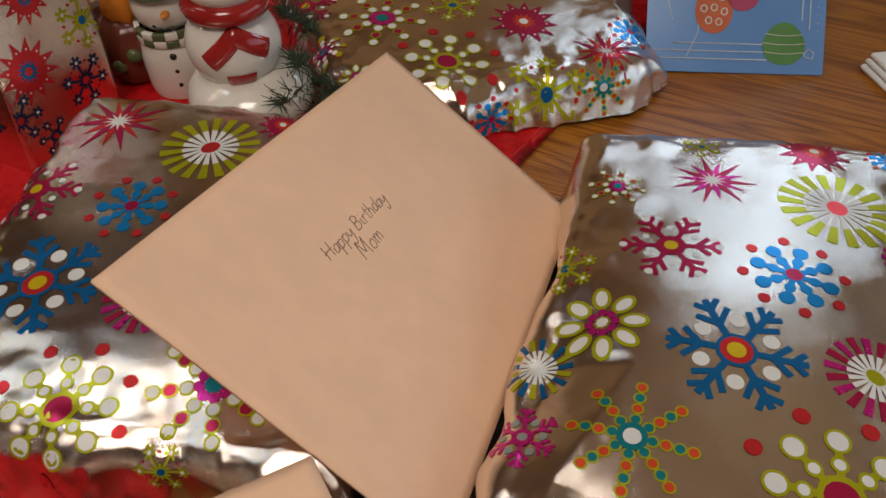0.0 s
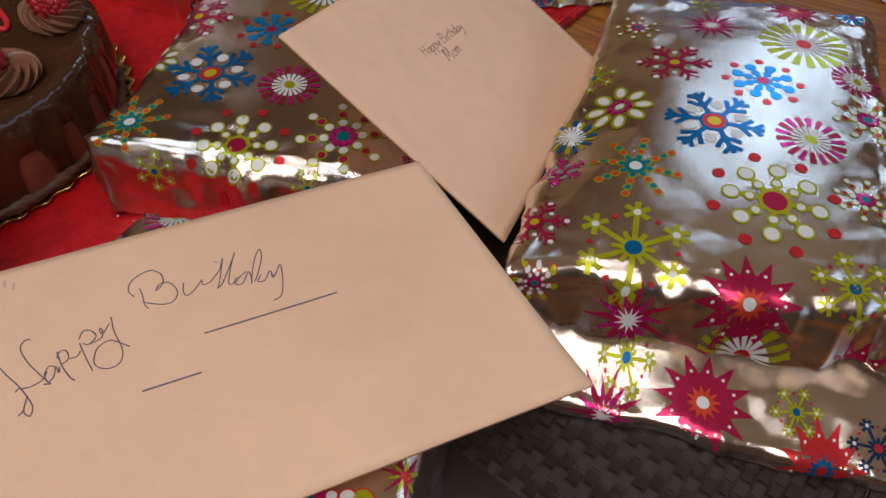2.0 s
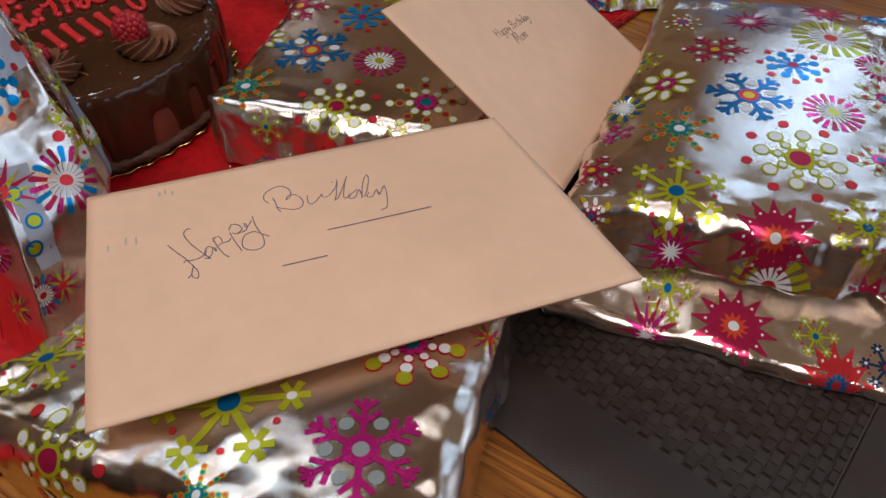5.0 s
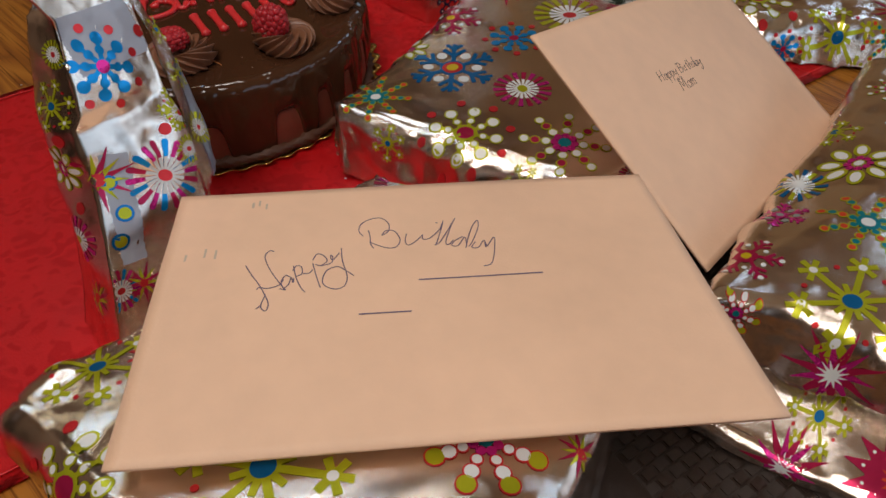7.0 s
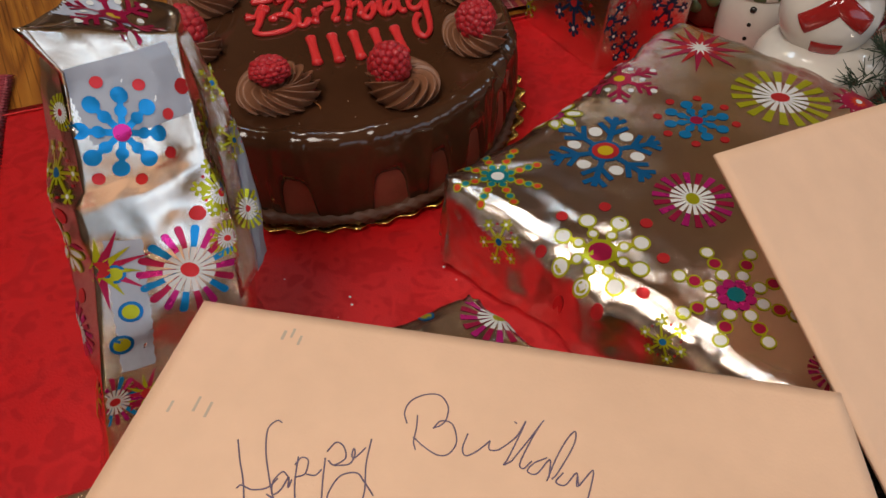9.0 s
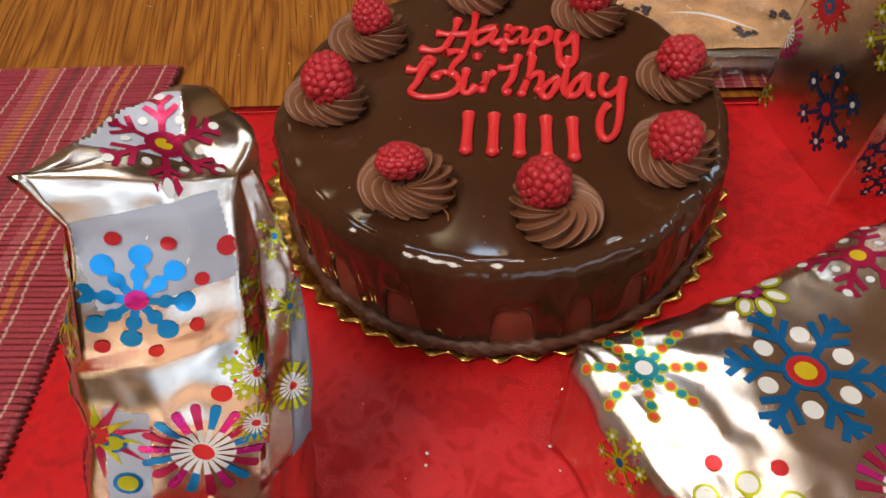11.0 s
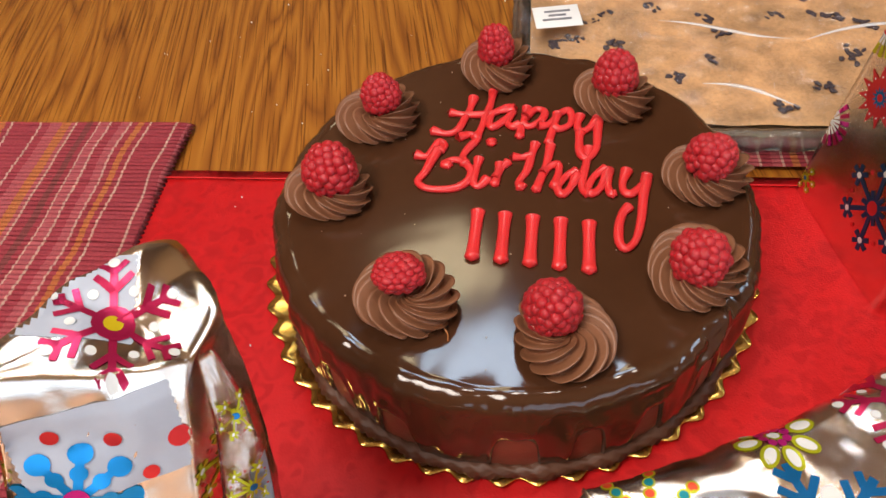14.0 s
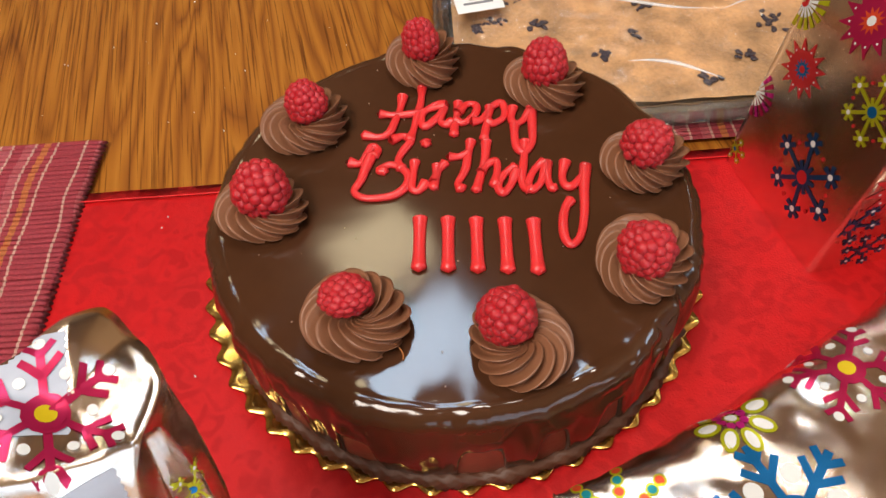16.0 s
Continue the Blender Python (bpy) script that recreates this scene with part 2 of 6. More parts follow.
M_BROWN = mat("brown_glaze", (0.16, 0.035, 0.02), 0.2, 0.0, 0.25, 60)
M_PINE = mat("pine_needles", (0.035, 0.06, 0.03), 0.6, 0.0, 0.4, 60)
M_TWIG = mat("pine_twig", (0.09, 0.05, 0.03), 0.8, 0.0, 0.3, 60)
M_CARD = mat("blue_greeting_card", (0.13, 0.29, 0.60), 0.38, 0.0, 0.10, 12, 0.03, 300)
M_MATBROWN = mat("dark_brown_vinyl", (0.024, 0.0125, 0.0075), 0.42, 0.0, 0.15, 90, 0.35, 1400)
M_STITCH = mat("brown_thread", (0.07, 0.05, 0.04), 0.8)
M_TRAY = mat("crinkled_aluminium", (0.70, 0.69, 0.67), 0.24, 1.0, 0.08, 50, 0.5, 160)
M_BAR = mat("baked_oat_bar", (0.54, 0.31, 0.145), 0.75, 0.0, 0.6, 45, 0.9, 190)
M_BERRYDARK = mat("baked_blueberry", (0.035, 0.025, 0.04), 0.55, 0.0, 0.3, 120, 0.4, 400)
M_LABEL = mat("white_label_paper", (0.82, 0.82, 0.82), 0.5, 0.0, 0.03, 30)
M_PRINT = mat("grey_print", (0.25, 0.25, 0.28), 0.6)
# Unseen south wall: its dark colour stands for the shade behind the viewer.
M_SOUTH = mat("south_wall_shade_tone", (0.13, 0.075, 0.045), 0.6, 0.0, 0.2, 6, 0.1, 60)
# One tan wall in two tones: sides darkened for shade, north lightened as lit.
M_WALL = mat("tan_wall_shade_tone", (0.38, 0.24, 0.15), 0.9, 0.0, 0.06, 3, 0.1, 60)
M_NORTH = mat("tan_wall_lit_tone", (0.70, 0.44, 0.22), 0.9, 0.0, 0.06, 3, 0.1, 60)
M_CEIL = mat("tan_ceiling", (0.72, 0.44, 0.22), 0.9, 0.0, 0.04, 3, 0.1, 60)
M_FLOOR = mat("brown_carpet", (0.20, 0.14, 0.10), 0.95, 0.0, 0.2, 20, 0.4, 300)
M_TRIM = mat("white_window_paint", (0.78, 0.77, 0.74), 0.4, 0.0, 0.04, 10)
M_SPECK = mat("pale_specks", (0.45, 0.30, 0.20), 0.5)
M_FIBRE = mat("amber_fibre", (0.45, 0.16, 0.04), 0.4)


def clear_film():
    m = bpy.data.materials.new("clear_plastic_wrap")
    m.use_nodes = True
    nt = m.node_tree
    out = nt.nodes["Material Output"]
    tr, gl = nt.nodes.new("ShaderNodeBsdfTransparent"), nt.nodes.new("ShaderNodeBsdfGlossy")
    gl.inputs["Roughness"].default_value = 0.2
    fz, mx = nt.nodes.new("ShaderNodeFresnel"), nt.nodes.new("ShaderNodeMixShader")
    fz.inputs["IOR"].default_value = 1.8
    nt.links.new(fz.outputs[0], mx.inputs[0])
    nt.links.new(tr.outputs[0], mx.inputs[1])
    nt.links.new(gl.outputs[0], mx.inputs[2])
    nt.links.new(mx.outputs[0], out.inputs["Surface"])
    nz, bu = nt.nodes.new("ShaderNodeTexNoise"), nt.nodes.new("ShaderNodeBump")
    nz.inputs["Scale"].default_value = 90
    bu.inputs["Strength"].default_value, bu.inputs["Distance"].default_value = 0.6, 0.002
    nt.links.new(nz.outputs[0], bu.inputs["Height"])
    nt.links.new(bu.outputs[0], gl.inputs["Normal"])
    return m


M_FILM = clear_film()


def film_glare():
    """Film along a crease: half clear, half milky and glossy, its white glare put into the colour."""
    m = bpy.data.materials.new("film_painted_glare")
    m.use_nodes = True
    nt = m.node_tree
    b = nt.nodes["Principled BSDF"]
    b.inputs["Base Color"].default_value, b.inputs["Roughness"].default_value = (0.85, 0.87, 0.9, 1), 0.15
    nz = nt.nodes.new("ShaderNodeTexNoise")
    nz.inputs["Scale"].default_value = 120
    al = nt.nodes.new("ShaderNodeMapRange")
    al.inputs["To Min"].default_value, al.inputs["To Max"].default_value = 0.0, 0.8
    nt.links.new(nz.outputs[0], al.inputs["Value"])
    nt.links.new(al.outputs[0], b.inputs["Alpha"])
    return m


M_GLARE = film_glare()


# ---- builders ----
def thing(name, at, label, category, group="", kind=""):
    ob = new(name)
    ob.empty_display_size = 0.02
    ob.location = at
    return tagged(ob, label, category, group, kind)


def base_of(ob):
    p = Vector((0, 0, 0))
    while ob is not None:
        p += ob.location
        ob = ob.parent
    return p


def part(name, bm, material, parent=None, label="", smooth=True):
    """Links a bmesh, drawn in world places, as one mesh object under a thing or a part."""
    if parent is not None:
        bmesh.ops.translate(bm, verts=bm.verts, vec=-base_of(parent))
    me = bpy.data.meshes.new(name)
    bm.to_mesh(me)
    bm.free()
    for m in material if isinstance(material, (list, tuple)) else [material]:
        me.materials.append(m)
    if smooth:
        me.polygons.foreach_set("use_smooth", [True] * len(me.polygons))
    ob = new(name, me)
    ob.parent = parent
    return tagged(ob, label)


def structure(name, bm, material, label, category, smooth=False):
    return tagged(part(name, bm, material, None, "", smooth), label, category, "", "structure")


def box(bm, centre, size, axes=None, bevel=0.0, mat_i=0):
    """A box, turned by the axes given, with bevelled edges."""
    tmp = bmesh.new()
    bmesh.ops.create_cube(tmp, size=1.0)
    bmesh.ops.scale(tmp, vec=size, verts=tmp.verts)
    if bevel:
        bmesh.ops.bevel(tmp, geom=tmp.edges[:], offset=bevel, segments=2, affect="EDGES", profile=0.5)
    m = axes.to_4x4() if axes is not None else Matrix.Identity(4)
    m = Matrix.Translation(centre) @ m
    join(bm, tmp, m, mat_i)


def join(bm, tmp, m=None, mat_i=0):
    vs = [bm.verts.new(m @ v.co if m is not None else v.co) for v in tmp.verts]
    tmp.verts.index_update()
    for f in tmp.faces:
        nf = bm.faces.new([vs[v.index] for v in f.verts])
        nf.material_index, nf.smooth = mat_i, True
    tmp.free()


def smooth_path(pts, steps=6):
    """A Catmull-Rom line through the points."""
    P = [Vector(p) for p in pts]
    if len(P) < 3:
        return [P[0].lerp(P[-1], k / steps) for k in range(steps + 1)]
    P = [2 * P[0] - P[1]] + P + [2 * P[-1] - P[-2]]
    out = []
    for i in range(1, len(P) - 2):
        for k in range(steps):
            t = k / steps
            a, b, c, d = P[i - 1], P[i], P[i + 1], P[i + 2]
            out.append(0.5 * (2 * b + (c - a) * t + (2 * a - 5 * b + 4 * c - d) * t * t + (3 * b - a - 3 * c + d) * t ** 3))
    return out + [P[-2]]


def tube(bm, pts, radius, segs=6, flat=1.0, mat_i=0, up=Vector((0, 0, 1))):
    """A round strand along the points, with closed and rounded ends. radius: a number or a function of 0 to 1."""
    n = len(pts)
    rings = []
    for i, p in enumerate(pts):
        d = (pts[min(i + 1, n - 1)] - pts[max(i - 1, 0)])
        d = d.normalized() if d.length > 1e-9 else Vector((1, 0, 0))
        side = d.cross(up)
        side = side.normalized() if side.length > 1e-6 else Vector((1, 0, 0))
        top = side.cross(d).normalized()
        r = radius(i / max(n - 1, 1)) if callable(radius) else radius
        rings.append([bm.verts.new(p + side * (r * math.cos(a)) + top * (r * flat * math.sin(a))) for a in (2 * math.pi * k / segs for k in range(segs))])
    for a, b in zip(rings, rings[1:]):
        for k in range(segs):
            bm.faces.new((a[k], a[(k + 1) % segs], b[(k + 1) % segs], b[k])).material_index = mat_i
    for ring, end, nxt in ((rings[0], pts[0], pts[1]), (rings[-1], pts[-1], pts[-2])):
        d = (end - nxt)
        d = d.normalized() if d.length > 1e-9 else Vector((1, 0, 0))
        r = (ring[0].co - ring[segs // 2].co).length / 2
        tip = bm.verts.new(end + d * r * 0.7)
        for k in range(segs):
            bm.faces.new((ring[k], ring[(k + 1) % segs], tip)).material_index = mat_i


def lathe(bm, centre, profile, segs=64, shape=None, mat_i=0, cap_top=True, cap_bottom=False):
    """A turned form; shape(angle, i, r, z) may return its own radius and height."""
    rings = []
    for i, (r, z) in enumerate(profile):
        ring = []
        for k in range(segs):
            a = 2 * math.pi * k / segs
            rr, zz = shape(a, i, r, z) if shape else (r, z)
            ring.append(bm.verts.new((centre[0] + rr * math.cos(a), centre[1] + rr * math.sin(a), centre[2] + zz)))
        rings.append(ring)
    for a, b in zip(rings, rings[1:]):
        for k in range(segs):
            f = bm.faces.new((a[k], a[(k + 1) % segs], b[(k + 1) % segs], b[k]))
            f.material_index, f.smooth = mat_i, True
    for ring, want, flip in ((rings[-1], cap_top, False), (rings[0], cap_bottom, True)):
        if want:
            mid = sum((v.co for v in ring), Vector()) / segs
            c = bm.verts.new(mid)
            for k in range(segs):
                q = (ring[k], ring[(k + 1) % segs], c)
                f = bm.faces.new(q[::-1] if flip else q)
                f.material_index, f.smooth = mat_i, True


def ball(bm, centre, radii, seg=24, rings=14, mat_i=0):
    tmp = bmesh.new()
    bmesh.ops.create_uvsphere(tmp, u_segments=seg, v_segments=rings, radius=1.0)
    join(bm, tmp, Matrix.Translation(centre) @ Matrix.Diagonal((*radii, 1)), mat_i)


# ---- stroke lettering ----
STROKES = {
    "H": "0,.95 .04,.5 .02,0|.55,1 .52,.5 .56,0|-.05,.42 .3,.5 .62,.52",
    "a": ".42,.48 .2,.52 .04,.3 .1,.04 .3,.06 .42,.4|.43,.48 .42,.15 .52,0",
    "p": ".04,.5 .06,.1 .02,-.45|.05,.36 .2,.52 .4,.42 .38,.12 .2,.0 .06,.08",
    "y": ".02,.5 .06,.18 .22,.1 .4,.42|.44,.5 .4,.0 .3,-.38 .12,-.46 .04,-.3",
    "B": ".08,.95 .1,.5 .06,0|.02,.9 .3,1 .52,.82 .4,.56 .14,.52|.16,.52 .5,.46 .56,.2 .36,.02 .0,.02",
    "i": ".1,.5 .08,.2 .16,0|.12,.72 .13,.74",
    "r": ".06,.5 .1,.2 .08,0|.09,.32 .2,.48 .36,.46",
    "t": ".16,.9 .14,.4 .18,.04 .3,.02|.0,.56 .18,.58 .36,.6",
    "h": ".06,.98 .08,.5 .04,0|.06,.3 .2,.5 .36,.4 .38,.0",
    "d": ".4,.46 .2,.52 .04,.28 .12,.02 .3,.06 .42,.36|.46,1 .44,.4 .5,0",
    "M": "0,0 .06,.9 .08,.95|.08,.95 .3,.3 .34,.28|.34,.28 .6,.98 .62,.95|.62,.95 .62,.4 .68,0",
    "o": ".24,.5 .06,.36 .08,.08 .26,.0 .42,.2 .36,.46 .22,.5",
    "m": ".02,.5 .06,0|.06,.3 .18,.5 .28,.38 .28,0|.28,.3 .42,.5 .52,.36 .54,0",
}
# Joined handwriting and piped words: letter by letter, lines of places in millimetres.
PEN_HAPPY = (
    "38.4,97.5 42,90.4 45.2,84.9 48.1,78.6 50.4,72.2 49.6,68.1 47.7,69.7 47.4,72.3 48.8,77.8|45.5,69.7 47.4,71.5|44.7,81.3 45.7,82.5 49.5,81.6 53.9,83 56,86.5|50.4,106.2 48.3,106.6 46.6,102.8 48.9,95.1 52.4,88 56.2,81.2 57.1,79.9 54.5,80.9",
    "58.8,87.8 56.7,89 55,85.3 56.2,81.2 58.2,83.1 59.2,87.6 60.2,84.1 60.4,86.9",
    "59.9,94.9 61.5,86.8 63.8,80.4 65.6,77.7|59.7,92 61,94.8 63.4,94.2 63.9,89.7 61.6,88|64.3,89.5 67.1,89.6 68.5,91.8",
    "68.5,96 70.1,88 72.1,80|68.4,98.3 70.2,102 73,101.2 74.9,97.2 71.9,94.1 69.7,95.3|72.2,93.9 76.7,95.4 77.4,99.2 76.6,100.9 76.6,98.5 77.8,97.8 80.3,101.9",
    "81.4,105.3 81.9,96.3 83.8,86.7 82.8,80.4 79.1,78.3 74.8,80.1 72.9,84.1 74.9,90.7 79.7,92.7 82.8,90.3 86.7,86.3",
)
PEN_BIRTHDAY = (
    "91.6,113.4 89.9,117.4 91,122.2 95.4,125.8 100.6,126.5 104.2,122.6 104.5,117.6 103.1,114.8 100.7,113.1|94.5,117.1 95.1,112.7 95.2,107.1 96.4,104.1|100.7,113.1 102.7,116.3 106.8,115.8 109.2,109.5 107.3,104.6 103.6,103.6 98.8,105.8 94.7,108.6",
    "112.5,113.1 111.5,107.6 112.9,105 116.3,107.3 120.1,111.8|127.6,120.5 128.4,120",
    "120.1,111.8 120.2,108.7 123,108.9 125.9,111.6",
    "125.9,111.6 128.9,115.4 131.3,121.4 129.8,116.1 126.6,106.4 125.4,104 127.8,105.7",
    "127.8,105.7 133,114.8 137.4,122.9 134.6,117 130.7,105.9 131.9,103.9 134.3,106.9",
    "139.2,109 135.2,106.4 133.2,103.2 136.2,102.8 140.1,108.5 140.2,102.3|139.5,100.9 142.1,109.2 145.5,117 148.2,120.4 147.8,115.2 143.2,104.9 141.1,101.8",
    "144.6,104.6 142.4,101.1 145.4,100.6 148.8,105.3 149.6,101.3 150.6,102.5",
    "149.2,105.1 149.3,100.8 154.1,107.2 153.1,99.8 151.1,92.6 149.2,88.8 145.8,87.7",
)
ICED_HAPPY = (
    "15,71 14.8,61.8 13.3,52.7 11,43 5.8,39.9 -1.9,41.3|4.5,57.1 12.9,56.3 24.4,58.1 31.9,61.7 37.8,64|24.8,78 25.2,66.6 24.2,55.3 23.3,45.4 21.9,37.8",
    "38.5,64.6 33.5,64.4 27.3,57.9 27.3,50 30,48.4 35.6,55.7 38.3,61.8 36.7,52.7 39.3,49.7 43,51.5",
    "45.1,66.2 45.1,58.4 44.3,49.9 44.3,42.1|45.1,58.4 49.9,65 54.8,63.9 54.1,56.8 48.6,50.9 44.5,52.7",
    "61.8,63.2 60.8,52 59.6,39.3|53,52 58.1,53.6 62.5,62.5 67.1,66.3 69.5,61.8 68.9,54.8 64.3,50.9 60.8,52",
    "73.9,62.8 73.1,54.4 74.9,50.7 78.6,52.5 82.8,59.9|83.1,62.7 83.8,47.7 83.6,37.1 80.1,30.3 76.2,33.5 74.9,42.9 74.8,49.3",
)
ICED_BIRTHDAY = (
    "-6.5,21.9 -0.9,21.4 1.9,28.9 3.7,33 7,30.6 5.2,26.5|3.8,26.6 2.4,18.9 0.9,9.9 -1.2,2.9 3.5,-1 11.3,-1 18.6,1.2 23.3,6.4 23.9,13.4 19.5,18.8 14,20.7 9.3,16.9 12.2,16.6|12.7,37.9 19.3,40.8 22.5,37 19.8,30.8 17.8,23.9 20.1,18",
    "26.2,23.2 26.1,14 26.1,6.1 29.4,3.7 32.8,9.1|30.3,37 30.8,34.8",
    "37.4,20.7 37.4,12.9 36.7,5.9|36.4,9.5 38.5,17.8 41.1,22.5",
    "53.1,37.8 52.2,27.9 51.3,18 48.4,9.1 50.2,5.4|42.9,26.6 47.9,26.9 52.4,29.3",
    "60.9,37.8 60.5,25.7 58.8,13.8 57.2,4.7|59,16.6 62.3,22 66,23.8 66.9,18 66,8.2",
    "75.6,20.1 71,16.3 67.5,8.1 69.9,3.6 73.1,7.6 76.2,17.9|80.1,38.1 79.7,26.1 78.7,14.8 79.5,7.7 82.2,6",
    "89.5,23.8 84.7,18.6 81.8,9.6 83.6,5.9 87.6,10.5 90.9,23.7|90.9,23.7 90.8,14.5 92.3,7.9 94.3,7",
    "99.5,24.3 97.9,15.2 98.8,9.5 102.3,8.4 107.1,15.1 109.2,22|109.2,22 107.9,7.9 107.3,-6.9 105.3,-20.2 101.2,-26.2 98,-22.4 97.5,-12.4 98.9,-4.7 101.5,0",
)
ADVANCE = {"H": 0.72, "B": 0.68, "M": 0.82, "m": 0.68, "i": 0.28, "t": 0.38, "r": 0.42, " ": 0.35}


def write(text, origin, right, up, size, slant=0.25, jitter=0.0, rng=None):
    """Stroke lines of the text: a list, letter by letter, of smooth lines in the world."""
    x, letters = 0.0, []
    for ch in text:
        lines = []
        for line in STROKES.get(ch, "").split("|"):
            if line:
                pts = [tuple(map(float, q.split(","))) for q in line.split()]
                dy = rng.uniform(-jitter, jitter) if rng else 0
                lines.append(smooth_path([origin + right * ((x + px + slant * py) * size) + up * ((py + dy) * size) for px, py in pts], 5))
        if lines:
            letters.append(lines)
        x += ADVANCE.get(ch, 0.52)
    return letters


def script(word, origin, right, up):
    """Smooth lines of a joined word, letter by letter."""
    return [[smooth_path([origin + right * (float(x) / 1000) + up * (float(y) / 1000) for x, y in (q.split(",") for q in line.split())], 7)
             for line in letter.split("|")] for letter in word]


# ---- room ----
def room():
    x0, x1, y0, y1, zf, zc, th = -2.0, 2.0, -1.9, 2.0, -0.75, 1.70, 0.12
    bm = bmesh.new()
    box(bm, ((x0 + x1) / 2, (y0 + y1) / 2, zf - 0.05), (x1 - x0 + 0.4, y1 - y0 + 0.4, 0.1))
    structure("floor", bm, M_FLOOR, "brown carpeted floor under the table", "floor")
    bm = bmesh.new()
    box(bm, ((x0 + x1) / 2, (y0 + y1) / 2, zc + 0.05), (x1 - x0 + 0.4, y1 - y0 + 0.4, 0.1))
    structure("ceiling", bm, M_CEIL, "plain tan ceiling over the table", "ceiling")

    def wall(name, a, b, holes, m=M_WALL, label="plain tan wall with its brightness put into the colour"):
        """A wall from a to b on plan, with openings (from, to, sill, head) along it."""
        a, b = Vector((*a, 0)), Vector((*b, 0))
        d = (b - a).normalized()
        ax = Matrix((d, d.cross(Vector((0, 0, -1))), (0, 0, 1))).transposed()
        bm = bmesh.new()
        spans, at = [], 0.0
        for h0, h1, z0, z1 in holes:
            spans += [(at, h0, zf, zc), (h0, h1, zf, z0), (h0, h1, z1, zc)]
            at = h1
        spans.append((at, (b - a).length, zf, zc))
        for s0, s1, z0, z1 in spans:
            box(bm, a + d * ((s0 + s1) / 2) + Vector((0, 0, (z0 + z1) / 2)), (s1 - s0, th, z1 - z0), ax)
        structure(name, bm, m, label, "wall")
        for i, (h0, h1, z0, z1) in enumerate(holes):
            bm = bmesh.new()
            for u0, u1, w0, w1 in ((h0, h0 + 0.05, z0, z1), (h1 - 0.05, h1, z0, z1), (h0 + 0.05, h1 - 0.05, z0, z0 + 0.05), (h0 + 0.05, h1 - 0.05, z1 - 0.05, z1)):
                box(bm, a + d * ((u0 + u1) / 2) + Vector((0, 0, (w0 + w1) / 2)), (u1 - u0, th + 0.03, w1 - w0), ax, 0.004)
            structure("window_frame", bm, M_TRIM, "white painted window frame in the wall", "window frame")

    # The north wall's light is put into its lighter colour.
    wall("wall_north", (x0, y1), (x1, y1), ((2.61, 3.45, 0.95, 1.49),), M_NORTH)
    # Dark by colour, so that glaze and foil reflect shade from this side.
    wall("wall_south", (x0, y0), (x1, y0), (), M_SOUTH, "unseen wall, coloured dark for the shade behind the viewer")
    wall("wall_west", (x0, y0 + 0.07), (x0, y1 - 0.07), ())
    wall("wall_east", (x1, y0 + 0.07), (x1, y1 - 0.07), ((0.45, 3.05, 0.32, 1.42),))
    # The third frame only surrounds the added fill light.
    for cx, cy, hx, hy in ((-1.02, 0.52, 0.17, 0.22), (-1.42, 0.62, 0.17, 0.17), (-0.10, -0.68, 0.37, 0.37), (-0.41, 0.46, 0.15, 0.14)):
        bm = bmesh.new()
        for sx, sy, w, h in ((0, hy, 2 * hx + 0.04, 0.04), (0, -hy, 2 * hx + 0.04, 0.04), (hx, 0, 0.04, 2 * hy - 0.04), (-hx, 0, 0.04, 2 * hy - 0.04)):
            box(bm, (cx + sx, cy + sy, 1.66), (w, h, 0.07), None, 0.006)
        lamp = thing("overhead_panel", (cx, cy, 1.66), "white framed light panel overhead, out of view, switched on", "ceiling light", "ceiling lights")
        part("frame", bm, M_TRIM, lamp)


room()


# ---- table, runner and placemats ----
def plan(u, n, z=0.0):
    """A place from the metres along and across the runner."""
    return U * u + N * n + Vector((0, 0, z))


def sheet(u0, u1, n0, n1, z, step_u, step_n, height):
    bm = bmesh.new()
    nu, nn = max(1, round((u1 - u0) / step_u)), max(1, round((n1 - n0) / step_n))
    rows = [[bm.verts.new(plan(u0 + (u1 - u0) * i / nu, n0 + (n1 - n0) * j / nn, z) + Vector((0, 0, height(u0 + (u1 - u0) * i / nu, n0 + (n1 - n0) * j / nn)))) for j in range(nn + 1)] for i in range(nu + 1)]
    for i in range(nu):
        for j in range(nn):
            bm.faces.new((rows[i][j], rows[i + 1][j], rows[i + 1][j + 1], rows[i][j + 1]))
    return bm, rows


def table():
    t = thing("dining_table", (-0.1, 0.3, -0.75), "stained oak dining table with open grain", "table")
    g = radians(-GRAIN)
    ax = Matrix.Rotation(g, 3, "Z")
    bm = bmesh.new()
    box(bm, (-0.1, 0.3, -0.0175), (1.9, 1.25, 0.035), ax, 0.006)
    part("tabletop", bm, M_OAK, t, "", False)
    for sx in (-1, 1):
        for sy in (-1, 1):
            bm = bmesh.new()
            c = Vector((-0.1, 0.3, 0)) + ax @ Vector((0.85 * sx, 0.52 * sy, 0))
            lathe(bm, (c.x, c.y, -0.75), [(0.025, 0), (0.03, 0.05), (0.04, 0.4), (0.03, 0.55), (0.045, 0.6), (0.045, 0.715)], 20, cap_bottom=True)
            part("leg", bm, M_OAK, t)


table()


